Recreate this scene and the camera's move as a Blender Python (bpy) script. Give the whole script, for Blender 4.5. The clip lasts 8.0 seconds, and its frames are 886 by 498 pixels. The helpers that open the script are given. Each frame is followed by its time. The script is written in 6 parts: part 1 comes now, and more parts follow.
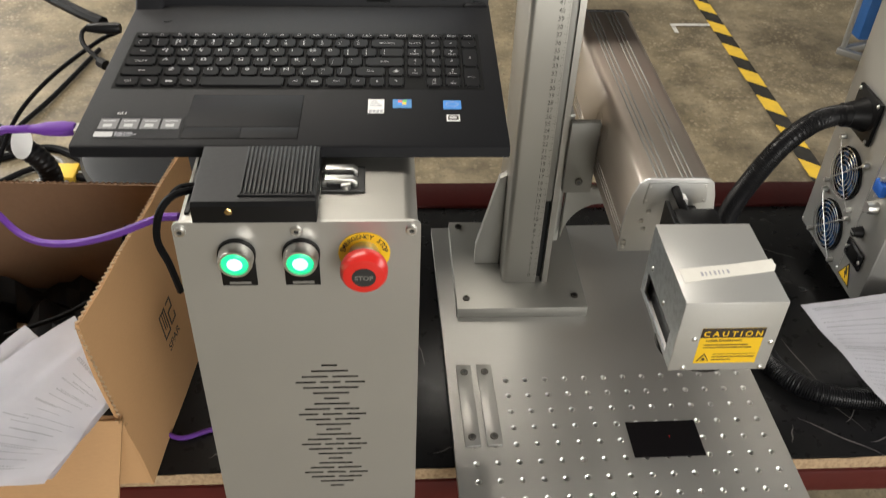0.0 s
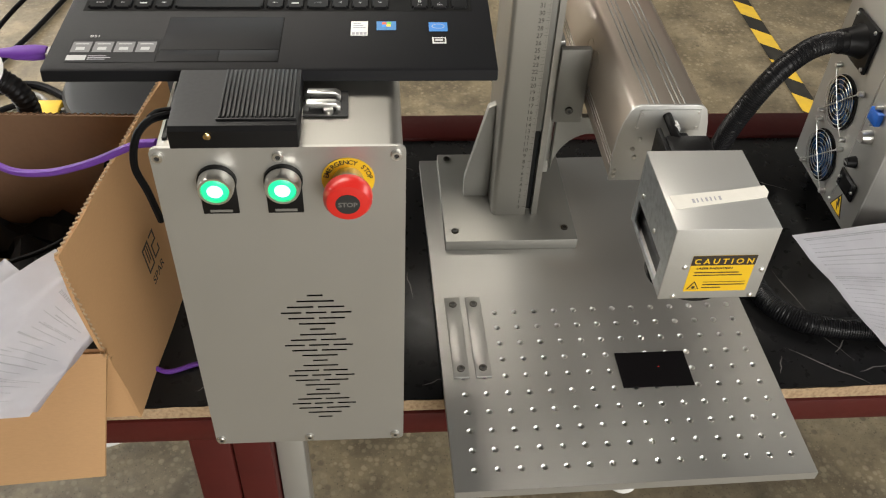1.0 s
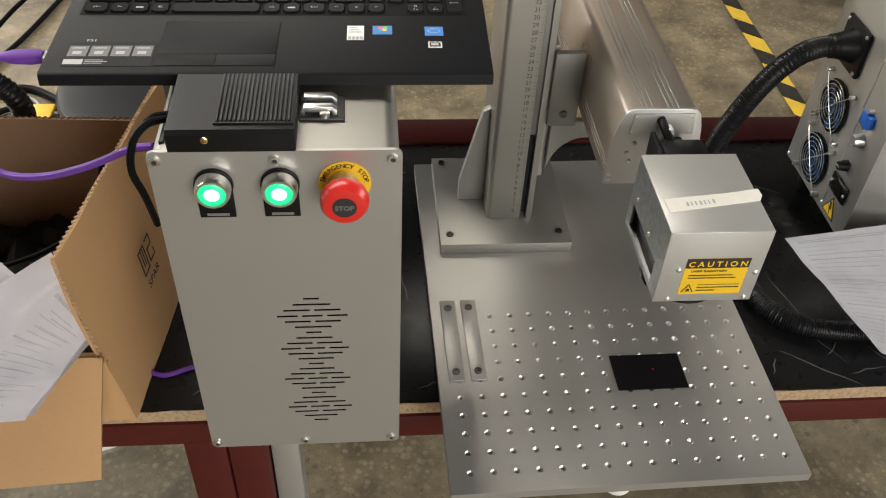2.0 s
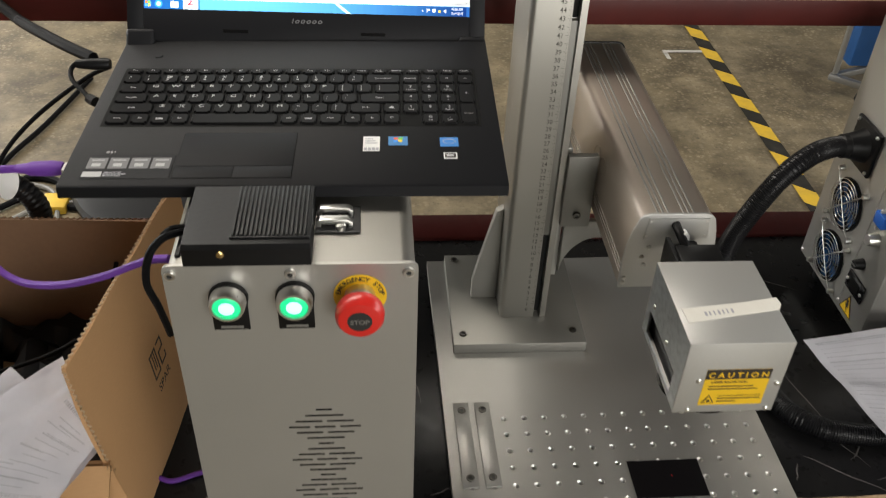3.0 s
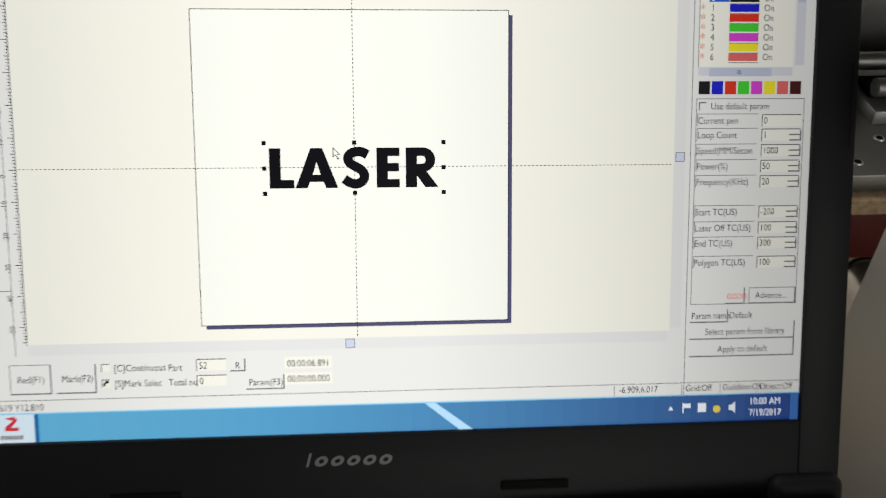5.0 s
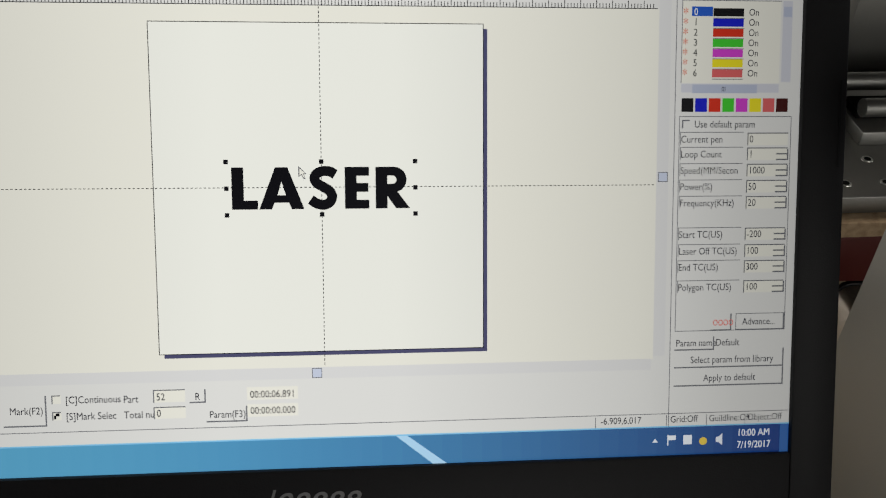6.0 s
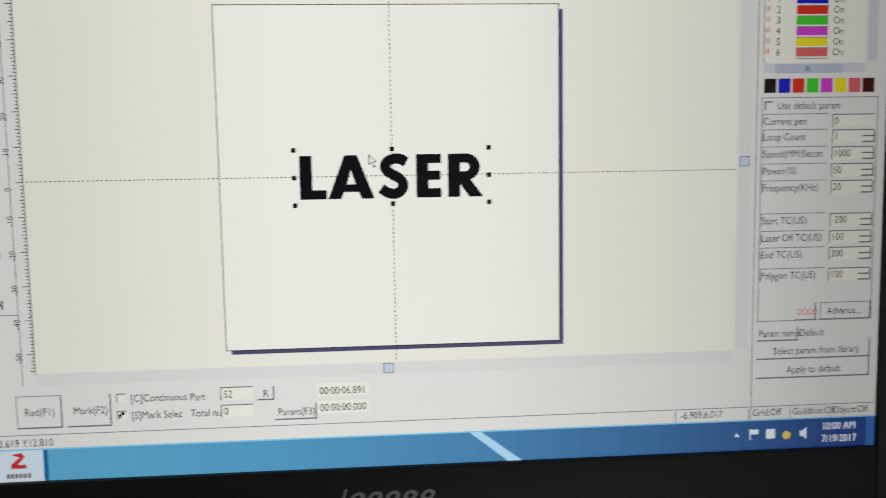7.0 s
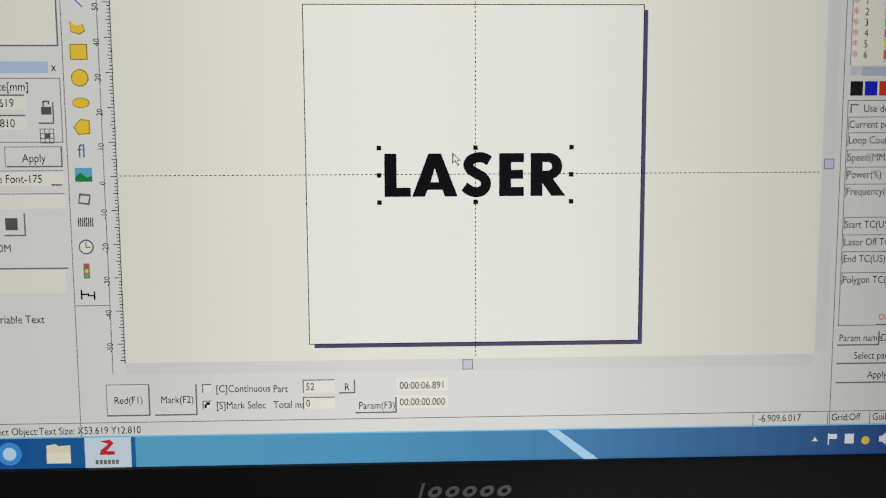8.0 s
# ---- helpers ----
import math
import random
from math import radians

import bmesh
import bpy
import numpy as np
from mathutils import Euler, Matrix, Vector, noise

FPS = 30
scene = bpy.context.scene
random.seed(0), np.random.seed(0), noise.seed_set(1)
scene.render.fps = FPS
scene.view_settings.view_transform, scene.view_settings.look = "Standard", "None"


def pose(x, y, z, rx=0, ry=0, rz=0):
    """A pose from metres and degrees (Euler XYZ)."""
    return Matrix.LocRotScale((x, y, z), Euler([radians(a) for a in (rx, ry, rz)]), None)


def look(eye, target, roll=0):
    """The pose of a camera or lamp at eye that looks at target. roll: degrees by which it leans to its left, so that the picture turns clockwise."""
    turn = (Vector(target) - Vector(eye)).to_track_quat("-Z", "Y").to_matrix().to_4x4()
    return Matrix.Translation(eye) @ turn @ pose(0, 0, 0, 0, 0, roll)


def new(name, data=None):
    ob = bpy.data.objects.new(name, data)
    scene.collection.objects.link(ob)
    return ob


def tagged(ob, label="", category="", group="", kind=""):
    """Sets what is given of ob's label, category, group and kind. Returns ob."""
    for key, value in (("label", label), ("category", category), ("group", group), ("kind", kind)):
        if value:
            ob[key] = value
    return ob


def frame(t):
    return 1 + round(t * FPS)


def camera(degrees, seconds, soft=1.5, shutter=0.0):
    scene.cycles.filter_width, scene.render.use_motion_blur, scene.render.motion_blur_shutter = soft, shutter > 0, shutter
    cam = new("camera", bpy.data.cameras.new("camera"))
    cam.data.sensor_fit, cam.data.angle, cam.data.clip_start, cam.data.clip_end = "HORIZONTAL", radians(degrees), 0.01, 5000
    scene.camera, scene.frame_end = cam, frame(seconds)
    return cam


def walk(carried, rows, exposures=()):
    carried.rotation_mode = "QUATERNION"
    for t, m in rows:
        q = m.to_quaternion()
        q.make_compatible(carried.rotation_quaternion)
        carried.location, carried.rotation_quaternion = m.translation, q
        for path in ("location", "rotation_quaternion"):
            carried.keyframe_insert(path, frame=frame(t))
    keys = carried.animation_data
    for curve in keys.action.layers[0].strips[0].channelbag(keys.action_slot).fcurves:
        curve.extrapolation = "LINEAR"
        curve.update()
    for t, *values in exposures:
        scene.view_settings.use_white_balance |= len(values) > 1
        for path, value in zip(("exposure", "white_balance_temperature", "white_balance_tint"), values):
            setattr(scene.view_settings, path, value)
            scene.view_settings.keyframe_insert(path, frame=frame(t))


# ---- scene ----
cam = camera(53.44, 8.0, soft=1.15, shutter=0.4)
# seconds, eye (m), yaw, pitch, roll (degrees)
PATH = [
    (0, -0.0189, 0.0006, 1.6095, -4.862, -39.390, 2.547),
    (0.5, -0.0174, 0.0058, 1.5958, -5.071, -42.344, 2.487),
    (1, -0.0137, 0.0047, 1.5904, -5.840, -43.196, 2.921),
    (1.2, -0.0133, 0.0032, 1.5908, -5.701, -43.271, 2.861),
    (2.3, -0.0177, 0.0014, 1.5947, -6.570, -42.456, 3.315),
    (2.5, -0.0179, -0.0011, 1.5987, -5.736, -40.944, 2.527),
    (3, -0.0213, 0.0249, 1.6088, -5.344, -37.836, 2.560),
    (3.2, -0.0258, 0.0784, 1.6068, -5.667, -38.104, 2.382),
    (3.4, -0.0165, 0.1478, 1.6018, -7.595, -38.174, 4.099),
    (3.5, -0.0032, 0.1778, 1.6023, -6.121, -37.840, 3.332),
    (3.8, 0.0240, 0.3043, 1.5920, -1.234, -37.813, 2.151),
    (4, 0.0189, 0.3825, 1.5819, -0.406, -38.495, 3.921),
    (4.2, -0.0083, 0.4654, 1.5570, -2.454, -38.381, 5.288),
    (4.4, -0.0340, 0.5534, 1.5359, -4.179, -37.589, 3.074),
    (4.5, -0.0422, 0.5907, 1.5113, -3.510, -36.262, 0.798),
    (4.7, -0.0442, 0.6701, 1.5284, 1.128, -43.156, -4.241),
    (5, -0.0759, 0.7196, 1.4944, -4.531, -40.576, 1.170),
    (5.2, -0.0741, 0.7246, 1.4829, -4.443, -38.988, 1.556),
    (6.3, -0.0681, 0.7321, 1.4852, -5.718, -39.111, 1.657),
    (6.5, -0.0676, 0.7318, 1.4842, -5.581, -38.940, 1.412),
    (7, -0.0902, 0.7405, 1.4762, -4.628, -39.444, 0.617),
    (7.5, -0.1015, 0.7411, 1.4757, -2.404, -39.514, -0.551),
    (8, -0.1060, 0.7390, 1.4780, -1.691, -39.572, -0.350),
]
walk(cam, [(t, pose(x, y, z, 90 + pitch, 0, yaw) @ pose(0, 0, 0, 0, 0, roll)) for t, x, y, z, yaw, pitch, roll in PATH],
     [(0.0, -0.06), (1.2, -0.04), (2.5, -0.31), (3.0, -0.43), (3.5, -0.38), (4.0, -0.05), (4.6, -0.10), (4.8, -0.65), (5.0, -1.85), (5.3, -2.2), (7.0, -2.17), (7.5, -2.42), (8.0, -2.25)])

# ---- light: area lamps added at unseen windows and strip lights of the hall ----
world = bpy.data.worlds.new("world")
scene.world = world
world.use_nodes = True
wnt = world.node_tree
sky = wnt.nodes.new("ShaderNodeTexSky")
sky.sky_type, sky.sun_disc = "NISHITA", False
sky.sun_elevation, sky.sun_rotation = radians(38), radians(250)
wnt.links.new(sky.outputs["Color"], wnt.nodes["Background"].inputs["Color"])
wnt.nodes["Background"].inputs["Strength"].default_value = 0.12


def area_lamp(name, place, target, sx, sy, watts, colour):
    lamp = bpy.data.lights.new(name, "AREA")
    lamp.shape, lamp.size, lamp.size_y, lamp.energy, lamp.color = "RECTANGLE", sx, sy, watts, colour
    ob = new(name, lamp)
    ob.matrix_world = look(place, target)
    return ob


# placed and tuned for brightness; no window or fixture is in view
area_lamp("fill_light_east", (7.95, 2.2, 2.4), (0.3, 1.6, 0.6), 7.0, 2.2, 330, (1.0, 0.98, 0.94))
area_lamp("window_light_west", (-5.95, 5.0, 2.4), (-1.0, 2.6, 0.2), 7.0, 2.4, 700, (1.0, 0.98, 0.93))
area_lamp("fill_light_south", (1.9, -4.95, 2.4), (1.9, 0.0, 1.5), 3.4, 2.0, 300, (1.0, 0.97, 0.91))
area_lamp("ceiling_fill_back", (-2.15, 2.6, 4.0), (-2.15, 2.6, 0), 4.6, 0.9, 270, (1.0, 0.93, 0.83))
area_lamp("ceiling_fill_front", (2.7, -2.9, 3.6), (2.7, -2.9, 0), 2.6, 0.9, 100, (1.0, 0.95, 0.88))


# ---- materials ----
def material(name, colour, rough=0.5, metal=0.0, spots=0.0, spot_scale=30.0, spot_colour=None, grain=0.0, grain_scale=400.0,
             stretch=(1, 1, 1), bump=0.0, rough_var=0.0, emit=0.0, coat=0.0, tint=0.0, spec=0.5):
    """Base colour mixed with a second one by coarse noise, fine stretched grain, bump and roughness variation."""
    m = bpy.data.materials.new(name)
    m.use_nodes = True
    nt = m.node_tree
    p = nt.nodes["Principled BSDF"]
    p.inputs["Roughness"].default_value, p.inputs["Metallic"].default_value = rough, metal
    p.inputs["Coat Weight"].default_value = coat
    p.inputs["Specular IOR Level"].default_value = spec
    p.inputs["Base Color"].default_value = (*colour, 1)
    tc = nt.nodes.new("ShaderNodeTexCoord")
    col = None
    if spots > 0:
        n1 = nt.nodes.new("ShaderNodeTexNoise")
        n1.inputs["Scale"].default_value, n1.inputs["Detail"].default_value = spot_scale, 5
        nt.links.new(tc.outputs["Object"], n1.inputs["Vector"])
        r1 = nt.nodes.new("ShaderNodeValToRGB")
        r1.color_ramp.elements[0].position, r1.color_ramp.elements[1].position = 0.42, 0.72
        r1.color_ramp.elements[1].color = (spots, spots, spots, 1)
        nt.links.new(n1.outputs["Fac"], r1.inputs["Fac"])
        mx = nt.nodes.new("ShaderNodeMix")
        mx.data_type = "RGBA"
        mx.inputs["A"].default_value = (*colour, 1)
        mx.inputs["B"].default_value = (*(spot_colour or [c * 0.5 for c in colour]), 1)
        nt.links.new(r1.outputs["Color"], mx.inputs["Factor"])
        col = mx.outputs["Result"]
        nt.links.new(col, p.inputs["Base Color"])
    if tint > 0:
        oi = nt.nodes.new("ShaderNodeObjectInfo")
        hs = nt.nodes.new("ShaderNodeHueSaturation")
        mr = nt.nodes.new("ShaderNodeMapRange")
        mr.inputs["To Min"].default_value, mr.inputs["To Max"].default_value = 1 - tint, 1 + tint
        nt.links.new(oi.outputs["Random"], mr.inputs["Value"])
        nt.links.new(mr.outputs["Result"], hs.inputs["Value"])
        hs.inputs["Color"].default_value = (*colour, 1)
        if col:
            nt.links.new(col, hs.inputs["Color"])
        nt.links.new(hs.outputs["Color"], p.inputs["Base Color"])
    if grain > 0 or bump > 0 or rough_var > 0:
        mp = nt.nodes.new("ShaderNodeMapping")
        mp.inputs["Scale"].default_value = stretch
        n2 = nt.nodes.new("ShaderNodeTexNoise")
        n2.inputs["Scale"].default_value, n2.inputs["Detail"].default_value = grain_scale, 3
        nt.links.new(tc.outputs["Object"], mp.inputs["Vector"])
        nt.links.new(mp.outputs["Vector"], n2.inputs["Vector"])
        if bump > 0:
            b = nt.nodes.new("ShaderNodeBump")
            b.inputs["Strength"].default_value, b.inputs["Distance"].default_value = bump, 0.001
            nt.links.new(n2.outputs["Fac"], b.inputs["Height"])
            nt.links.new(b.outputs["Normal"], p.inputs["Normal"])
        if rough_var > 0:
            m2 = nt.nodes.new("ShaderNodeMapRange")
            m2.inputs["To Min"].default_value, m2.inputs["To Max"].default_value = max(0.02, rough - rough_var), min(1, rough + rough_var)
            nt.links.new(n2.outputs["Fac"], m2.inputs["Value"])
            nt.links.new(m2.outputs["Result"], p.inputs["Roughness"])
        if grain > 0:
            m3 = nt.nodes.new("ShaderNodeMapRange")
            m3.inputs["To Min"].default_value, m3.inputs["To Max"].default_value = 1 - grain, 1 + grain
            nt.links.new(n2.outputs["Fac"], m3.inputs["Value"])
            h2 = nt.nodes.new("ShaderNodeHueSaturation")
            src = p.inputs["Base Color"].links[0].from_socket if p.inputs["Base Color"].is_linked else None
            if src:
                nt.links.new(src, h2.inputs["Color"])
            else:
                h2.inputs["Color"].default_value = (*colour, 1)
            nt.links.new(m3.outputs["Result"], h2.inputs["Value"])
            nt.links.new(h2.outputs["Color"], p.inputs["Base Color"])
    if emit > 0:
        p.inputs["Emission Color"].default_value, p.inputs["Emission Strength"].default_value = (*colour, 1), emit
    return m


ALU = material("satin_anodised_aluminium", (0.43, 0.423, 0.398), 0.38, 0.62, spots=0.3, spot_scale=9, spot_colour=(0.375, 0.37, 0.345),
               grain=0.06, grain_scale=900, bump=0.05, rough_var=0.07)
BRUSHED = material("brushed_aluminium", (0.35, 0.34, 0.31), 0.40, 0.85, spots=0.3, spot_scale=7, spot_colour=(0.31, 0.30, 0.275),
                   grain=0.05, grain_scale=300, stretch=(12, 0.3, 12), bump=0.03, rough_var=0.06)
DULL = material("dull_grey_aluminium", (0.27, 0.268, 0.255), 0.42, 0.9, spots=0.5, spot_scale=18, spot_colour=(0.20, 0.20, 0.19), grain=0.06, grain_scale=600, bump=0.05, rough_var=0.08)
MILLED = material("milled_grey_aluminium", (0.24, 0.234, 0.215), 0.5, 0.6, spots=0.4, spot_scale=14, spot_colour=(0.205, 0.20, 0.182), grain=0.05, grain_scale=500, bump=0.05, rough_var=0.07)
SHEET = material("bare_aluminium_sheet", (0.58, 0.58, 0.56), 0.40, 0.65, spots=0.35, spot_scale=12, spot_colour=(0.54, 0.54, 0.52), grain=0.05, grain_scale=700, bump=0.04, rough_var=0.08)
BEAM = material("extruded_aluminium", (0.54, 0.475, 0.41), 0.33, 0.85, grain=0.05, grain_scale=500, stretch=(8, 0.2, 8), rough_var=0.06)
ZINC = material("zinc_plated_sheet", (0.62, 0.66, 0.69), 0.40, 1.0, spots=0.7, spot_scale=140, spot_colour=(0.40, 0.43, 0.46), rough_var=0.1, grain_scale=200)
STEEL = material("bright_steel", (0.80, 0.79, 0.76), 0.30, 1.0, rough_var=0.06, grain_scale=600)
DARKSTEEL = material("dark_screw_recess", (0.05, 0.05, 0.05), 0.5, 0.6)
BLACKTOP = material("black_laminate", (0.008, 0.008, 0.0085), 0.30, 0.0, spots=0.6, spot_scale=14, spot_colour=(0.016, 0.0155, 0.015), rough_var=0.12,
                    grain_scale=60, bump=0.03, spec=0.16)
SCRATCH = material("pale_scratch", (0.16, 0.15, 0.14), 0.6)
REDPAINT = material("dark_red_paint", (0.075, 0.0115, 0.0095), 0.45, 0.0, spec=0.25, spots=0.5, spot_scale=22, spot_colour=(0.055, 0.010, 0.009), rough_var=0.1,
                    grain_scale=120, bump=0.05)
CHIPBOARD = material("raw_chipboard_edge", (0.42, 0.30, 0.18), 0.85, 0.0, spots=0.8, spot_scale=220, spot_colour=(0.22, 0.14, 0.08), bump=0.6, grain_scale=500)
CARD = material("corrugated_cardboard", (0.50, 0.295, 0.140), 0.8, 0.0, spots=0.35, spot_scale=6, spot_colour=(0.43, 0.25, 0.115), grain=0.07,
                grain_scale=160, stretch=(1, 1, 6), bump=0.10)
# carton card again, with the shade inside the box put into its colour
SHADECARD = material("shade_tinted_card", (0.17, 0.098, 0.055), 0.85, 0.0, spots=0.4, spot_scale=9, spot_colour=(0.12, 0.068, 0.038), grain=0.08, grain_scale=160, bump=0.10)
CARDEDGE = material("torn_card_edge", (0.52, 0.38, 0.24), 0.9, 0.0, grain=0.2, grain_scale=500)
PRINT = material("black_print", (0.03, 0.022, 0.016), 0.7)
PAPER = material("crumpled_paper", (0.66, 0.655, 0.70), 0.8, 0.0, spots=0.4, spot_scale=20, spot_colour=(0.55, 0.54, 0.58), bump=0.15, grain_scale=40)
INK = material("grey_ink", (0.38, 0.38, 0.41), 0.8)
LAPTOP = material("black_textured_plastic", (0.0090, 0.0092, 0.0106), 0.5, 0.0, spec=0.13, grain=0.15, grain_scale=1500, bump=0.12, rough_var=0.05)
BEZEL = material("black_bezel_plastic", (0.0140, 0.0140, 0.0160), 0.5, 0.0, spec=0.16, grain=0.12, grain_scale=1500, bump=0.10, rough_var=0.05)
KEY = material("black_keycap", (0.0042, 0.0042, 0.0047), 0.45, 0.0, spec=0.07, grain=0.1, grain_scale=900)
LEGEND = material("pale_key_print", (0.50, 0.50, 0.50), 0.6)
PADMAT = material("smooth_touch_plastic", (0.0062, 0.0062, 0.0072), 0.5, 0.0, spec=0.09, grain=0.05, grain_scale=700)
# near black: rubber pads, and shade put into slots, wells and bores
GAP = material("black_and_recess_shade", (0.004, 0.004, 0.004), 0.7, spec=0.1)
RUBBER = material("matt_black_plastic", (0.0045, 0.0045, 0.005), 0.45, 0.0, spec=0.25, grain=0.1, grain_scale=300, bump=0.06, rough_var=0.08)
HOSE = material("black_corrugated_plastic", (0.006, 0.006, 0.007), 0.38, 0.0, spec=0.24, rough_var=0.05, grain_scale=200)
GLOSSBLACK = material("glossy_black_plastic", (0.008, 0.008, 0.009), 0.12, 0.0, rough_var=0.04, grain_scale=80)
CABLE = material("black_cable", (0.0045, 0.0045, 0.005), 0.55, 0.0, spec=0.07, grain=0.1, grain_scale=200)
GREYCABLE = material("grey_cable", (0.16, 0.155, 0.14), 0.5)
PURPLE = material("purple_cable", (0.13, 0.04, 0.29), 0.55, 0.0, spec=0.2, grain=0.06, grain_scale=90)
WHITE = material("white_plastic", (0.78, 0.78, 0.76), 0.5, 0.0, grain=0.04, grain_scale=60)
TAPE = material("masking_tape", (0.74, 0.72, 0.66), 0.8, 0.0, spots=0.3, spot_scale=60, spot_colour=(0.62, 0.60, 0.54), bump=0.2, grain_scale=200)
YELLOW = material("yellow_label", (0.80, 0.50, 0.015), 0.45, 0.0, grain=0.03, grain_scale=200)
REDCAP = material("red_button_plastic", (0.62, 0.022, 0.016), 0.32, 0.0, grain=0.03, grain_scale=100, coat=0.2)
GREENLENS = material("lit_green_lens", (0.015, 0.62, 0.24), 0.3, 0.0, emit=1.25)
GREENCORE = material("lit_green_core", (0.42, 1.0, 0.68), 0.3, 0.0, emit=1.9)
BRASS = material("brass_screw", (0.62, 0.45, 0.20), 0.25, 1.0)
BLUE = material("blue_plastic", (0.01, 0.11, 0.50), 0.4)
DEEPBLUE = material("blue_enamel", (0.008, 0.055, 0.17), 0.4, 0.0, spots=0.4, spot_scale=12, spot_colour=(0.006, 0.04, 0.12))
BLUEFAN = material("dark_blue_fan_plastic", (0.012, 0.05, 0.13), 0.25)
GLASSBLACK = material("black_glass_card", (0.006, 0.005, 0.006), 0.35, spec=0.2)
FLOORYEL = material("worn_yellow_paint", (0.62, 0.40, 0.03), 0.6, 0.0, spots=0.5, spot_scale=26, spot_colour=(0.40, 0.27, 0.05), bump=0.1, grain_scale=120)
FLOORBLK = material("worn_black_paint", (0.022, 0.021, 0.018), 0.6, 0.0, spec=0.2, spots=0.5, spot_scale=26, spot_colour=(0.05, 0.045, 0.035), bump=0.1, grain_scale=120)
FLOORRED = material("reddish_floor_band", (0.22, 0.10, 0.075), 0.6, 0.0, spots=0.6, spot_scale=20, spot_colour=(0.16, 0.11, 0.08), bump=0.1, grain_scale=120)
FLOORWHITE = material("worn_white_paint", (0.50, 0.49, 0.45), 0.7, 0.0, spots=0.7, spot_scale=30, spot_colour=(0.22, 0.20, 0.16), bump=0.1, grain_scale=120)
PLASTER = material("painted_plaster", (0.30, 0.29, 0.27), 0.85, 0.0, spots=0.3, spot_scale=2, spot_colour=(0.24, 0.23, 0.21), bump=0.1, grain_scale=50)
ROOF = material("dark_roof_sheet", (0.07, 0.072, 0.075), 0.7, 0.0, spots=0.4, spot_scale=3, spot_colour=(0.05, 0.05, 0.052))
FILM = material("clear_wrap", (0.75, 0.75, 0.75), 0.12)
FILM.node_tree.nodes["Principled BSDF"].inputs["Transmission Weight"].default_value = 0.9


def terrazzo():
    """Worn terrazzo: grey-brown cement, pale and dark chips, large stains."""
    m = bpy.data.materials.new("worn_terrazzo")
    m.use_nodes = True
    nt = m.node_tree
    p = nt.nodes["Principled BSDF"]
    tc = nt.nodes.new("ShaderNodeTexCoord")

    def ramp(src, stops):
        r = nt.nodes.new("ShaderNodeValToRGB")
        while len(r.color_ramp.elements) < len(stops):
            r.color_ramp.elements.new(0.5)
        for e, (pos, c) in zip(r.color_ramp.elements, stops):
            e.position, e.color = pos, (*c, 1)
        nt.links.new(src, r.inputs["Fac"])
        return r.outputs["Color"]

    def mix(a, b, fac, kind="MIX"):
        x = nt.nodes.new("ShaderNodeMix")
        x.data_type, x.blend_type = "RGBA", kind
        nt.links.new(a, x.inputs["A"])
        nt.links.new(b, x.inputs["B"])
        if isinstance(fac, float):
            x.inputs["Factor"].default_value = fac
        else:
            nt.links.new(fac, x.inputs["Factor"])
        return x.outputs["Result"]

    def noise_at(scale, detail, rough=0.5):
        n = nt.nodes.new("ShaderNodeTexNoise")
        n.inputs["Scale"].default_value, n.inputs["Detail"].default_value, n.inputs["Roughness"].default_value = scale, detail, rough
        nt.links.new(tc.outputs["Object"], n.inputs["Vector"])
        return n.outputs["Fac"]

    def chips(scale, near, far, tones):
        v = nt.nodes.new("ShaderNodeTexVoronoi")
        v.inputs["Scale"].default_value = scale
        nt.links.new(tc.outputs["Object"], v.inputs["Vector"])
        sep = nt.nodes.new("ShaderNodeSeparateColor")
        nt.links.new(v.outputs["Color"], sep.inputs["Color"])
        size = nt.nodes.new("ShaderNodeMath")  # every chip has a size of its own
        size.operation = "MULTIPLY_ADD"
        nt.links.new(sep.outputs["Green"], size.inputs[0])
        size.inputs[1].default_value = 0.30
        nt.links.new(v.outputs["Distance"], size.inputs[2])
        return ramp(size.outputs[0], [(near, (1, 1, 1)), (far, (0, 0, 0))]), ramp(sep.outputs["Red"], tones)

    cement = ramp(noise_at(5.0, 6), [(0.35, (0.120, 0.098, 0.063)), (0.50, (0.170, 0.141, 0.092)), (0.66, (0.225, 0.189, 0.127))])
    small, small_tone = chips(210, 0.30, 0.50, [(0.0, (0.09, 0.072, 0.046)), (0.5, (0.17, 0.14, 0.092)), (1.0, (0.235, 0.20, 0.137))])
    large, large_tone = chips(64, 0.40, 0.58, [(0.0, (0.125, 0.102, 0.068)), (0.35, (0.22, 0.186, 0.128)), (0.8, (0.225, 0.193, 0.135)), (1.0, (0.255, 0.22, 0.157))])
    col = mix(mix(cement, small_tone, small), large_tone, large)
    grime = ramp(noise_at(1.7, 10, 0.62), [(0.38, (0.50, 0.485, 0.47)), (0.50, (0.95, 0.93, 0.89)), (0.66, (1.15, 1.12, 1.05))])
    col = mix(col, grime, 0.85, "MULTIPLY")
    smear = ramp(noise_at(9.0, 8, 0.7), [(0.38, (0.58, 0.57, 0.56)), (0.60, (1.15, 1.14, 1.10))])
    col = mix(col, smear, 0.85, "MULTIPLY")
    nt.links.new(col, p.inputs["Base Color"])
    p.inputs["Roughness"].default_value = 0.5
    return m


CONCRETE = terrazzo()


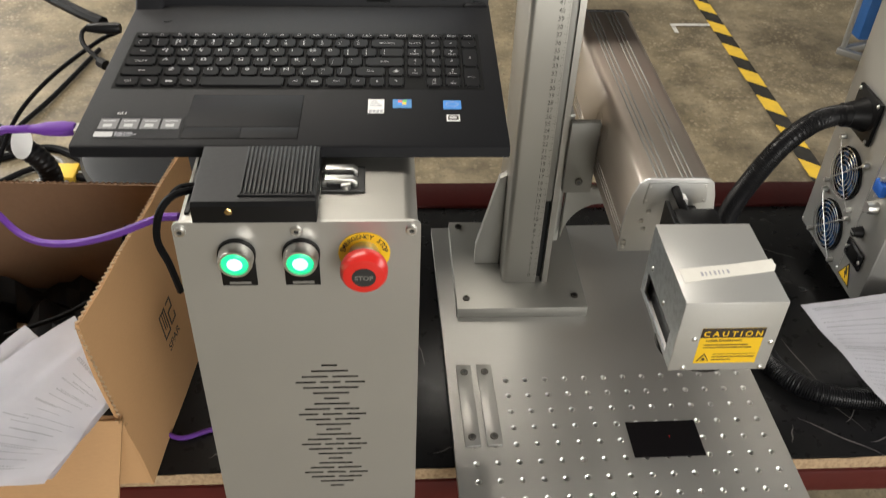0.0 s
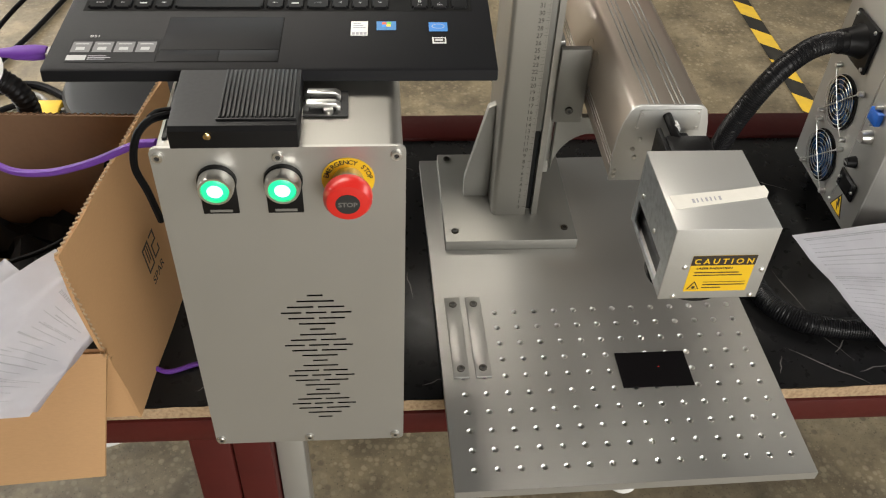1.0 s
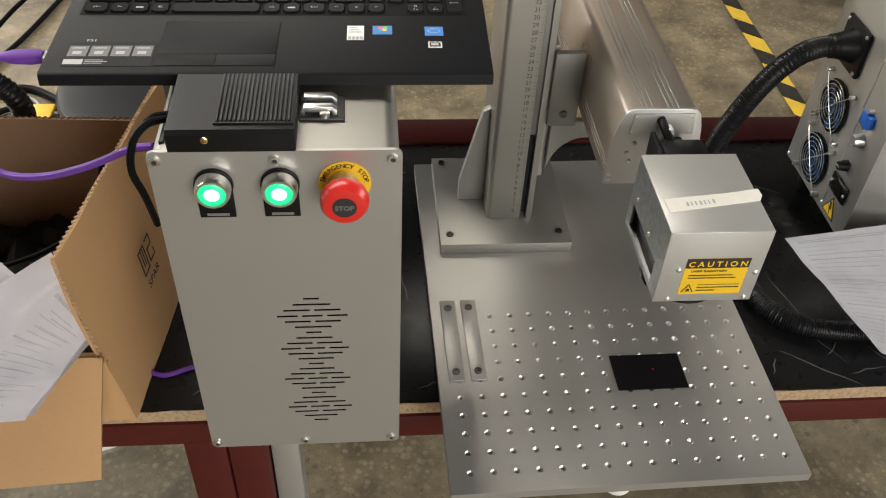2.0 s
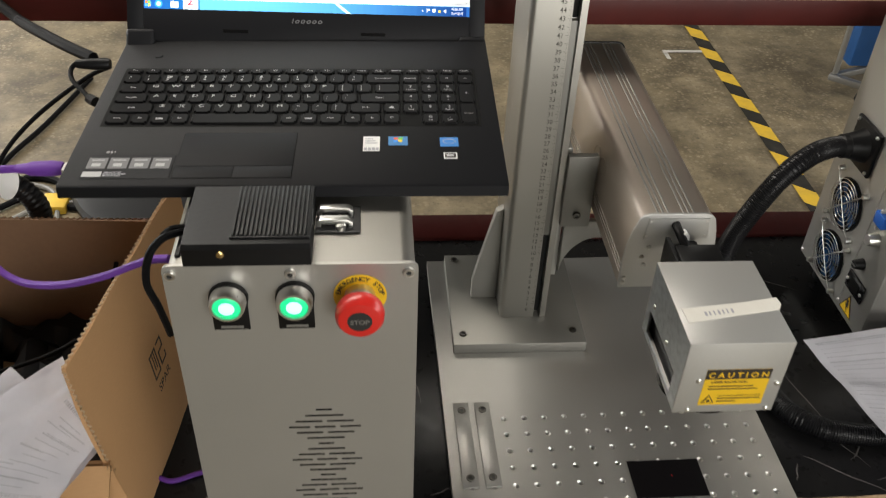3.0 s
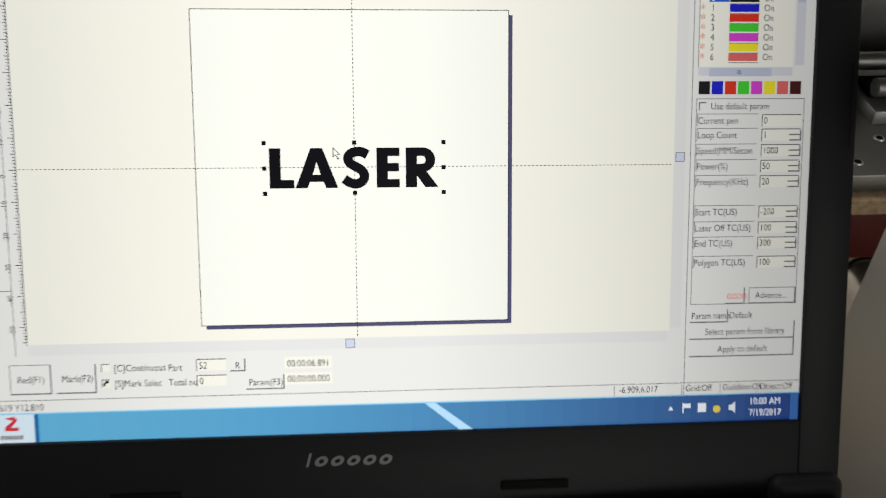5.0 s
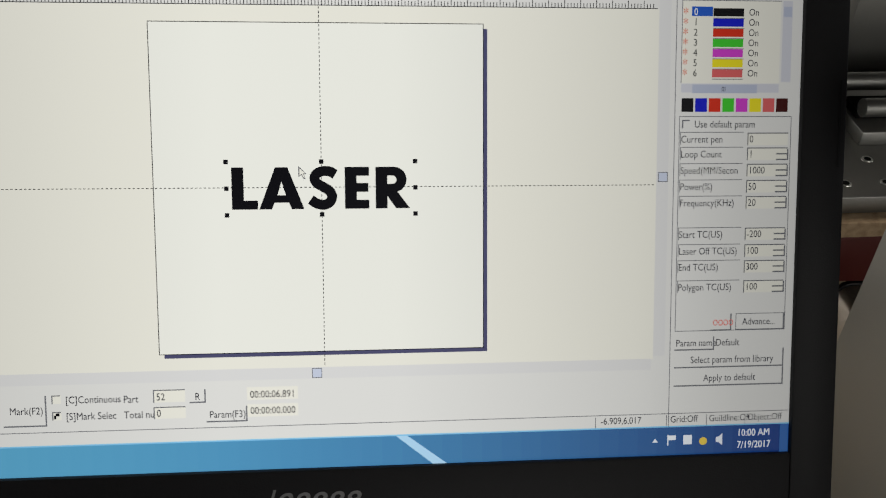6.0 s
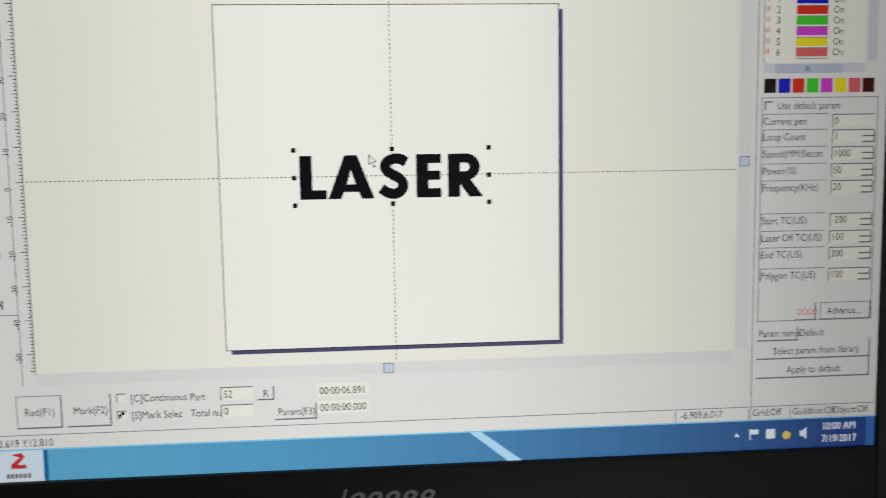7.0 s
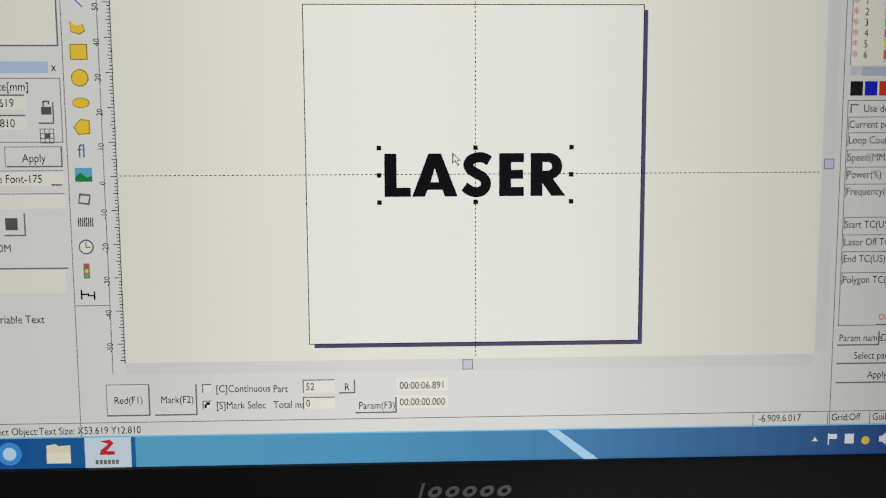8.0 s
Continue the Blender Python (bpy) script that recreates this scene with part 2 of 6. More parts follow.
# ---- mesh helpers ----
def box(bm, x0, x1, y0, y1, z0, z1, bev=0.0, seg=2):
    vs = [bm.verts.new((x, y, z)) for x in (x0, x1) for y in (y0, y1) for z in (z0, z1)]
    fs = [bm.faces.new([vs[i] for i in q]) for q in ((0, 1, 3, 2), (4, 6, 7, 5), (0, 4, 5, 1), (2, 3, 7, 6), (0, 2, 6, 4), (1, 5, 7, 3))]
    if bev:
        es = list({e for f in fs for e in f.edges})
        bmesh.ops.bevel(bm, geom=es, offset=bev, segments=seg, affect="EDGES", profile=0.5)
    return bm


def turned(bm, centre, stops, axis="z", seg=28, cap=True):
    """A turned body: stops are (height, radius) along the axis from the centre."""
    rot = {"z": Matrix(), "x": Matrix.Rotation(radians(90), 4, "Y"), "y": Matrix.Rotation(radians(90), 4, "X"), "-y": Matrix.Rotation(radians(90), 4, "X")}[axis]
    m = Matrix.Translation(centre) @ rot
    rings = []
    for h, r in stops:
        rings.append([bm.verts.new(m @ Vector((r * math.cos(2 * math.pi * i / seg), r * math.sin(2 * math.pi * i / seg), h))) for i in range(seg)])
    for a, b in zip(rings, rings[1:]):
        for i in range(seg):
            bm.faces.new((a[i], a[(i + 1) % seg], b[(i + 1) % seg], b[i]))
    if cap:
        bm.faces.new(list(reversed(rings[0])))
        bm.faces.new(rings[-1])
    return bm


def prism(bm, outline, axis, a0, a1, bev=0.0):
    """An outline of (u, v) drawn out along an axis from a0 to a1. x: (y, z); y: (x, z); z: (x, y)."""
    put = {"x": lambda u, v, a: (a, u, v), "y": lambda u, v, a: (u, a, v), "z": lambda u, v, a: (u, v, a)}[axis]
    a = [bm.verts.new(put(u, v, a0)) for u, v in outline]
    b = [bm.verts.new(put(u, v, a1)) for u, v in outline]
    fs = [bm.faces.new(a), bm.faces.new(list(reversed(b)))]
    n = len(outline)
    for i in range(n):
        fs.append(bm.faces.new((a[i], b[i], b[(i + 1) % n], a[(i + 1) % n])))
    bmesh.ops.recalc_face_normals(bm, faces=fs)
    if bev:
        es = list({e for f in fs[:2] for e in f.edges})
        bmesh.ops.bevel(bm, geom=es, offset=bev, segments=2, affect="EDGES", profile=0.5)
    return bm


def smooth_path(points, steps=8):
    """A Catmull-Rom line through the points."""
    ps = [Vector(p) for p in points]
    ps = [2 * ps[0] - ps[1]] + ps + [2 * ps[-1] - ps[-2]]
    out = []
    for i in range(1, len(ps) - 2):
        p0, p1, p2, p3 = ps[i - 1:i + 3]
        for k in range(steps):
            t = k / steps
            out.append(0.5 * (2 * p1 + (p2 - p0) * t + (2 * p0 - 5 * p1 + 4 * p2 - p3) * t * t + (3 * p1 - p0 - 3 * p2 + p3) * t ** 3))
    out.append(ps[-2])
    return out


def tube(bm, points, r, seg=10, steps=8, ridge=0.0, pitch=0.0):
    """A round tube along a smooth line; ridge and pitch make it corrugated."""
    line = smooth_path(points, steps)
    if ridge:
        fine, run = [line[0]], 0.0
        for a, b in zip(line, line[1:]):
            n = max(1, int((b - a).length / (pitch / 4)))
            fine += [a.lerp(b, (k + 1) / n) for k in range(n)]
        line = fine
    side, rings = None, []
    for i, p in enumerate(line):
        d = (line[min(i + 1, len(line) - 1)] - line[max(i - 1, 0)]).normalized()
        if side is None:
            side = d.orthogonal().normalized()
        side = (side - d * side.dot(d)).normalized()
        up = d.cross(side)
        rr = r + (ridge if ridge and i % 4 in (1, 2) else 0.0)
        rings.append([bm.verts.new(p + rr * (side * math.cos(2 * math.pi * k / seg) + up * math.sin(2 * math.pi * k / seg))) for k in range(seg)])
    for a, b in zip(rings, rings[1:]):
        for i in range(seg):
            bm.faces.new((a[i], a[(i + 1) % seg], b[(i + 1) % seg], b[i]))
    bm.faces.new(list(reversed(rings[0])))
    bm.faces.new(rings[-1])
    return bm


def mesh_of(name, bm, mat, smooth=True):
    bmesh.ops.recalc_face_normals(bm, faces=bm.faces)
    me = bpy.data.meshes.new(name)
    bm.to_mesh(me)
    bm.free()
    me.materials.append(mat)
    if smooth:
        for p in me.polygons:
            p.use_smooth = True
        me.set_sharp_from_angle(angle=radians(35))
    return me


def part(name, bm, mat, parent=None, label="", m=None):
    ob = new(name, mesh_of(name, bm, mat))
    if parent:
        ob.parent = parent
    if m is not None:
        ob.matrix_basis = m
    return tagged(ob, label)


def again(name, me, parent, m, label=""):
    """One more object on a mesh that exists already."""
    ob = new(name, me)
    ob.parent, ob.matrix_basis = parent, m
    return tagged(ob, label)


def thing(name, label, category, m=None, group="", kind=""):
    ob = new(name)
    ob.empty_display_size = 0.02
    if m is not None:
        ob.matrix_basis = m
    return tagged(ob, label, category, group, kind)


def words_mesh(name, text, size, mat, wide=1.0, thick=0.0, align="LEFT", bold=0.0):
    cu = bpy.data.curves.new(name, "FONT")
    cu.body, cu.size, cu.align_x, cu.extrude, cu.offset, cu.resolution_u = text, size, align, thick, bold, 3
    tmp = bpy.data.objects.new(name, cu)
    me = bpy.data.meshes.new_from_object(tmp)
    bpy.data.objects.remove(tmp)
    me.transform(Matrix.Diagonal((wide, 1, 1, 1)))
    me.name = name
    me.materials.clear()
    me.materials.append(mat)
    return me


def rect(bm, x0, y0, x1, y1, z=0.0):
    bm.faces.new([bm.verts.new((x, y, z)) for x, y in ((x0, y0), (x1, y0), (x1, y1), (x0, y1))])
    return bm


FRONT = pose(0, 0, 0, 90, 0, 0)  # turns flat (x, y) work to stand upright and face -y


def socket_screw(bm_out, r=0.0045):
    """A socket-head screw, its axis along z, head face up at z = 0.0035."""
    return turned(bm_out, (0, 0, 0), [(0.0, r), (0.0030, r), (0.0036, r * 0.88), (0.0036, r * 0.5), (0.0014, r * 0.45), (0.0014, 0.0002)], seg=16)


SCREW = mesh_of("screw", socket_screw(bmesh.new()), STEEL)
# dark hex plug fills each socket in place of the shade inside it
SCREWDARK = mesh_of("screw_socket", turned(bmesh.new(), (0, 0, 0.0016), [(0, 0.0023), (0.0012, 0.0023)], seg=6), DARKSTEEL)
BLACKSCREW = mesh_of("screw", socket_screw(bmesh.new(), 0.0050), material("dark_oxide_steel", (0.10, 0.095, 0.085), 0.3, 1.0))
SMALLSCREW = mesh_of("screw", turned(bmesh.new(), (0, 0, 0), [(0.0, 0.0026), (0.0010, 0.0024), (0.0018, 0.0012)], seg=12), STEEL)


def screw(parent, m, small=False, dark=False):
    if small:
        return again("screw", SMALLSCREW, parent, m)
    s = again("screw", BLACKSCREW if dark else SCREW, parent, m)
    again("screw_socket", SCREWDARK, s, Matrix())
    return s


# ---- setting: floor, hall walls, ceiling ----
def setting(name, bm, mat, label, category):
    return tagged(part(name, bm, mat), label, category, kind="structure")


setting("floor", box(bmesh.new(), -6, 8, -5, 9, -0.15, 0.0), CONCRETE, "worn grey-brown terrazzo workshop floor with stains", "floor")
setting("wall_north", box(bmesh.new(), -6.2, 8.2, 9.0, 9.2, 0, 4.2), PLASTER, "plain painted hall wall behind the benches", "wall")
# opening out of view, cut for the south fill lamp
bm = bmesh.new()
box(bm, -6.2, 0.2, -5.2, -5.0, 0, 4.2)
box(bm, 3.6, 8.2, -5.2, -5.0, 0, 4.2)
box(bm, 0.2, 3.6, -5.2, -5.0, 0, 1.4)
box(bm, 0.2, 3.6, -5.2, -5.0, 3.4, 4.2)
setting("wall_south", bm, PLASTER, "unseen hall wall with an opening added for a fill lamp", "wall")
# opening out of view, cut for the east fill lamp
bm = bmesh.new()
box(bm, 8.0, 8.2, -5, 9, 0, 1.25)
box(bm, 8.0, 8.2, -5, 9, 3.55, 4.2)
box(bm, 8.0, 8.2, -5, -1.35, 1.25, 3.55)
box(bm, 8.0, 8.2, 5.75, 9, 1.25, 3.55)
setting("wall_east", bm, PLASTER, "unseen painted hall wall with a long opening for a lamp", "wall")
# housings out of view, added over the two ceiling fill lamps
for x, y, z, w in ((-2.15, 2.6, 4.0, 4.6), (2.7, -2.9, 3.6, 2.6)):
    lampbox = thing("added_lamp_housing", "unseen white strip light housing added over a ceiling lamp", "lamp", pose(x, y, z), "ceiling lamps")
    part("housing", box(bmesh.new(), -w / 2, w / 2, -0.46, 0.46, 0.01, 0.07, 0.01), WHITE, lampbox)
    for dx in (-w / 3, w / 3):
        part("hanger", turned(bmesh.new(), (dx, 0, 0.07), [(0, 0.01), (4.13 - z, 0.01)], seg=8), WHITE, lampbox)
bm = bmesh.new()
box(bm, -6.2, -6.0, -5, 9, 0, 1.0)
box(bm, -6.2, -6.0, -5, 9, 3.6, 4.2)
box(bm, -6.2, -6.0, -5, 1.4, 1.0, 3.6)
box(bm, -6.2, -6.0, 8.6, 9, 1.0, 3.6)
setting("wall_west", bm, PLASTER, "unseen painted hall wall with a long opening for a lamp", "wall")
setting("ceiling", box(bmesh.new(), -6.2, 8.2, -5.2, 9.2, 4.2, 4.4), ROOF, "dark sheet metal hall ceiling", "ceiling")

# floor markings
bm = bmesh.new()
rect(bm, -5, 2.085, 6, 2.19, 0.004)
setting("floor_line_yellow", bm, FLOORYEL, "worn yellow painted floor line", "floor marking")
bm = bmesh.new()
rect(bm, -5, 1.975, 6, 2.083, 0.004)
setting("floor_line_red", bm, FLOORRED, "reddish band beside the yellow line", "floor marking")
hazard = thing("hazard_tape", "black and yellow striped hazard tape stuck to the floor", "floor marking", kind="structure")
for k in range(40):
    y = 2.2 + k * 0.107
    bm = bmesh.new()
    vs = [bm.verts.new(p) for p in ((1.372, y, 0.004), (1.435, y - 0.053, 0.004), (1.435, y + 0.054, 0.004), (1.372, y + 0.107, 0.004))]
    bm.faces.new(vs)
    part("stripe", bm, FLOORYEL if k % 2 else FLOORBLK, hazard)
bm = bmesh.new()
rect(bm, 1.200, 3.425, 1.372, 3.447, 0.004)
rect(bm, 1.200, 3.360, 1.218, 3.425, 0.004)
setting("floor_mark_white", bm, FLOORWHITE, "white corner mark painted on the floor", "floor marking")

# ---- workbench: red steel frame, black laminate top with raw edge, raised shelf behind ----
T = 0.75
bench = thing("workbench", "dark red steel workbench with scratched black laminate top", "workbench")
bm = bmesh.new()
box(bm, -1.0, 1.5, 0.6385, 1.148, T - 0.003, T, 0.001)
part("laminate_top", bm, BLACKTOP, bench, "scratched black laminate")
bm = bmesh.new()
random.seed(4)
n = 120
front = [0.637 + random.uniform(-0.0018, 0.0012) for _ in range(n + 1)]
top = [bm.verts.new((-1.0 + 2.5 * i / n, front[i], T - 0.0005)) for i in range(n + 1)]
low = [bm.verts.new((-1.0 + 2.5 * i / n, 0.6345, T - 0.017)) for i in range(n + 1)]
back_t = [bm.verts.new((-1.0 + 2.5 * i / n, 0.640, T - 0.0035)) for i in range(n + 1)]
for i in range(n):
    bm.faces.new((low[i], low[i + 1], top[i + 1], top[i]))
    bm.faces.new((top[i], top[i + 1], back_t[i + 1], back_t[i]))
part("chipboard_edge", bm, CHIPBOARD, bench, "chipped raw chipboard edge")
part("chipboard_core", box(bmesh.new(), -1.0, 1.5, 0.641, 1.147, T - 0.017, T - 0.0035), CHIPBOARD, bench)
part("front_rail", box(bmesh.new(), -1.0, 1.5, 0.630, 0.670, T - 0.058, T - 0.0175, 0.003), REDPAINT, bench)
part("back_rail", box(bmesh.new(), -1.0, 1.5, 1.150, 1.215, T - 0.058, T + 0.004, 0.003), REDPAINT, bench)
for x in (-0.248, 1.30, -0.98):
    part("leg", box(bmesh.new(), x, x + 0.05, 0.640, 0.690, 0.0, T - 0.0575, 0.003), REDPAINT, bench)
    part("leg", box(bmesh.new(), x, x + 0.05, 1.155, 1.205, 0.0, T - 0.0575, 0.003), REDPAINT, bench)
part("leg", box(bmesh.new(), -0.196, -0.150, 0.640, 0.690, 0.0, T - 0.0575, 0.003), REDPAINT, bench)
part("leg", box(bmesh.new(), -0.148, -0.112, 0.66, 0.70, 0.0, T - 0.0575, 0.003), ALU, bench, "bare grey metal post")
for x in (-0.98, 1.44):
    part("shelf_post", box(bmesh.new(), x, x + 0.04, 1.165, 1.205, T + 0.004, 1.131, 0.003), REDPAINT, bench)
shelf = part("shelf_rail", box(bmesh.new(), -1.0, 1.5, 1.121, 1.16, 1.130, 1.1675, 0.003), REDPAINT, bench)
part("shelf_edge", box(bmesh.new(), -1.0, 1.5, 1.119, 1.135, 1.1677, 1.1785, 0.001), CHIPBOARD, bench, "raw chipboard edge")
part("shelf_board", box(bmesh.new(), -1.0, 1.5, 1.1352, 1.72, 1.1677, 1.1783), BLACKTOP, bench, "black laminate")
part("shelf_rail", box(bmesh.new(), -1.0, 1.5, 1.68, 1.72, 1.130, 1.1675, 0.003), REDPAINT, bench)

# ---- marking machine: perforated base plate, column, arm, laser head ----
PL = pose(0.0851, 0.5191, 0.78, 0, 0, 1.07)  # first hole, plate surface
plate = thing("base_plate", "satin aluminium base plate with a grid of threaded holes", "machine base", PL)
XL, XR, YF, YB, TH = -0.0235, 0.3705, -0.0250, 0.5385, 0.012
bm = bmesh.new()
P25 = 0.025


def flat(bm, x0, x1, y0, y1, z=0.0):
    bm.faces.new([bm.verts.new(p) for p in ((x0, y0, z), (x1, y0, z), (x1, y1, z), (x0, y1, z))])


gx0, gx1, gy0, gy1 = -P25 / 2, 14.5 * P25, -P25 / 2, 9.5 * P25
flat(bm, XL, gx0, YF, YB)
flat(bm, gx1, XR, YF, YB)
flat(bm, gx0, gx1, YF, gy0)
flat(bm, gx0, gx1, gy1, YB)
for i in range(15):
    for j in range(10):
        cx, cy, h = i * P25, j * P25, P25 / 2
        outer, r1, r2, r3 = [], [], [], []
        for k in range(12):
            a = math.radians(45 + 30 * k)
            s = h / max(abs(math.cos(a)), abs(math.sin(a)))
            outer.append(bm.verts.new((cx + s * math.cos(a), cy + s * math.sin(a), 0)))
            r1.append(bm.verts.new((cx + 0.0038 * math.cos(a), cy + 0.0038 * math.sin(a), 0)))
            r2.append(bm.verts.new((cx + 0.0021 * math.cos(a), cy + 0.0021 * math.sin(a), -0.0016)))
            r3.append(bm.verts.new((cx + 0.0021 * math.cos(a), cy + 0.0021 * math.sin(a), -0.0060)))
        for k in range(12):
            q = (k + 1) % 12
            bm.faces.new((outer[k], outer[q], r1[q], r1[k]))
            bm.faces.new((r1[k], r1[q], r2[q], r2[k]))
            bm.faces.new((r2[k], r2[q], r3[q], r3[k]))
        bm.faces.new(r3)
for q in (((XL, YF), (XR, YF)), ((XR, YF), (XR, YB)), ((XR, YB), (XL, YB)), ((XL, YB), (XL, YF))):
    bm.faces.new([bm.verts.new(p) for p in ((*q[0], -TH), (*q[1], -TH), (*q[1], 0), (*q[0], 0))])
flat(bm, XL, XR, YF, YB, -TH)
plate_ob = part("plate", bm, ALU, plate)
# brighter steel in the holes puts the chamfer glints into the colour
plate_ob.data.materials.append(STEEL)
for f in plate_ob.data.polygons:
    if f.center.z < -0.0002 and f.center.z > -TH + 0.0005 and f.area < 2e-5:
        f.material_index = 1
for x in (0.02, 0.33):
    for y in (0.16, 0.50):
        part("foot", turned(bmesh.new(), (x, y, -0.030), [(0, 0.017), (0.015, 0.016), (0.018, 0.013)]), RUBBER, plate)
part("foot", turned(bmesh.new(), (0.165, 0.0, -0.034), [(0, 0.017), (0.018, 0.016), (0.022, 0.013)]), WHITE, plate, "white plastic foot")

for x in (-0.0015, 0.0245):
    bar = thing("clamp_bar", "flat aluminium locating bar screwed to the base plate", "machine part", PL @ pose(x, 0.187, 0.0002), "locating bars")
    part("bar", box(bmesh.new(), -0.0093, 0.0093, -0.064, 0.064, 0, 0.0032, 0.0006), ALU, bar)
    for y in (-0.0512, 0.0512):
        screw(bar, pose(0, y, 0.0012), dark=True)

card = thing("black_card", "matt black sample card lying on the base plate", "card", pose(0.3108, 0.6482, 0.7803, 0, 0, 0.6))
prism(bm := bmesh.new(), [(-0.0425, -0.026), (0.0425, -0.026), (0.0425, 0.026), (-0.0425, 0.026)], "z", 0, 0.0009)
part("card", bm, GLASSBLACK, card)
# pointer light on the card, built as a tiny glowing disc
part("laser_spot", turned(bmesh.new(), (0.006, 0.003, 0.0011), [(0, 0.0008), (0.0001, 0.0007)], seg=12),
     material("red_pointer_light", (0.9, 0.02, 0.02), 0.5, emit=0.7), card, "small red pointer spot")

machine = thing("marking_machine", "aluminium laser marking column with measuring scale, arm and scan head", "laser machine", pose(0, 0, 0))
bm = bmesh.new()
box(bm, 0.077, 0.255, 0.8595, 1.05, 0.7802, 0.797, 0.0008)
part("base_flange", bm, MILLED, machine)
for x, y in ((0.0906, 0.8798), (0.2403, 0.8831), (0.0902, 1.0383)):
    screw(machine, pose(x, y, 0.7955), dark=True)
# column profile with a recess for the carriage in its front right corner
cx0, cx1, cy0, cy1 = 0.1435, 0.206, 0.911, 1.008
corner = [(cx0 + 0.007 - 0.007 * math.cos(a), cy0 + 0.007 - 0.007 * math.sin(a)) for a in [math.radians(15 * k) for k in range(7)]]
column = prism(bmesh.new(), corner + [(0.1895, cy0), (0.1895, cy0 + 0.012), (0.1985, cy0 + 0.012), (0.1985, cy0), (cx1, cy0), (cx1, cy1), (cx0, cy1)], "z", 0.7972, 1.3015, 0.0006)
column = part("column", column, BRUSHED, machine, "brushed aluminium extrusion")
part("slot_cover", box(bmesh.new(), 0.1897, 0.1983, cy0 + 0.004, cy0 + 0.0118, 0.935, 1.225, 0.0005), MILLED, machine, "grey slot cover")
part("column_slot", box(bmesh.new(), 0.1897, 0.1983, cy0 + 0.0105, cy0 + 0.0118, 0.80, 0.934), RUBBER, machine, "dark slot")
part("column_slot", box(bmesh.new(), 0.1897, 0.1983, cy0 + 0.0105, cy0 + 0.0118, 1.226, 1.298), RUBBER, machine, "dark slot")
part("column_cap", box(bmesh.new(), cx0 - 0.001, cx1 + 0.001, cy0 - 0.001, cy1 + 0.001, 1.3017, 1.3075, 0.0022, 3), ALU, machine)
for x in (0.153, 0.178):
    screw(machine, pose(x, 0.9255, 1.306))
bm = bmesh.new()
ticks = bmesh.new()
for k in range(0, 50):
    z = 0.812 + k * 0.0097
    rect(ticks, 0.1845, z, 0.1890, z + 0.0004, 0)
    for s in (1, 2, 3, 4):
        rect(ticks, 0.1870 if s != 2 else 0.186, z + s * 0.00194, 0.1885, z + s * 0.00194 + 0.00022, 0)
ENGRAVED = material("engraved_grey", (0.085, 0.08, 0.07), 0.6)
scale = part("scale_ticks", ticks, ENGRAVED, machine, "engraved centimetre scale", pose(0, cy0 - 0.0004, 0) @ FRONT)
for k in range(0, 50):
    me = words_mesh("scale_number", str(k), 0.0082, ENGRAVED, 0.9, 0, "CENTER", 0.00006)
    again("scale_number", me, machine, pose(0.1790, cy0 - 0.0004, 0.812 + k * 0.0097 - 0.0028) @ FRONT)
part("gusset", prism(bmesh.new(), [(0.108, 0.7972), (0.108, 0.828), (0.134, 0.945), (0.1433, 0.950), (0.1433, 0.7972)], "y", 0.953, 0.964, 0.0005), MILLED, machine)
# carriage and arm bracket
part("carriage", box(bmesh.new(), 0.2066, 0.2150, 0.923, 0.992, 0.862, 1.060, 0.001), ALU, machine)
arc = [(0.2152, 0.957), (0.2152, 0.886)] + [(0.262 + 0.047 * math.cos(a), 0.870 + 0.062 * math.sin(a)) for a in [math.radians(175 - 10 * k) for k in range(12)]] + [(0.312, 0.935), (0.312, 0.957)]
part("bracket", prism(bmesh.new(), arc, "y", 0.9125, 0.922, 0.0005), MILLED, machine)
part("arm_plate", box(bmesh.new(), 0.2068, 0.2430, 0.902, 0.912, 0.9575, 1.060, 0.0008), MILLED, machine)
screw(machine, pose(0.2256, 0.9025, 0.9755) @ FRONT, dark=True)
part("lead_screw", turned(bmesh.new(), (0.194, 0.933, 0.80), [(0, 0.004), (0.49, 0.004)], seg=10), STEEL, machine)


def arm_outline():
    pts = [(0.244, 0.985), (0.2435, 1.022), (0.2445, 1.040), (0.248, 1.058), (0.2535, 1.074), (0.2575, 1.0790), (0.2625, 1.0810)]
    pts += [(0.322, 1.081), (0.328, 1.0795), (0.332, 1.075), (0.336, 1.060), (0.339, 1.040), (0.340, 1.022), (0.340, 0.985)]
    return pts


def arm_side(z):
    """Distance across of the arm's inner flank at height z."""
    pts = arm_outline()[:7]
    for (xa, za), (xb, zb) in zip(pts, pts[1:]):
        if za <= z <= zb:
            return xa + (xb - xa) * (z - za) / (zb - za)
    return pts[0][0]


part("arm", prism(bmesh.new(), arm_outline(), "y", 0.757, 1.172), BEAM, machine, "ribbed aluminium extrusion")
for g in (0.2715, 0.2770, 0.2825, 0.2990, 0.3045, 0.3100):
    part("arm_rib", box(bmesh.new(), g - 0.0010, g + 0.0010, 0.757, 1.172, 1.0806, 1.0822, 0.0004, 1), ALU, machine)
for dz in (0.0, 0.006, 0.012):
    part("arm_groove", box(bmesh.new(), 0.2428, 0.2437, 0.760, 1.170, 1.000 + dz, 1.0012 + dz), STEEL, machine)
for y, z in ((0.8970, 1.0500), (0.9263, 1.0500)):
    ring = bmesh.new()
    tube(ring, [(arm_side(z + 0.009 * math.sin(a)), y + 0.013 * math.cos(a), z + 0.009 * math.sin(a)) for a in [2 * math.pi * k / 20 for k in range(21)]], 0.0007, 6, 1)
    part("embossed_ring", ring, BEAM, machine, "faint oval relief")
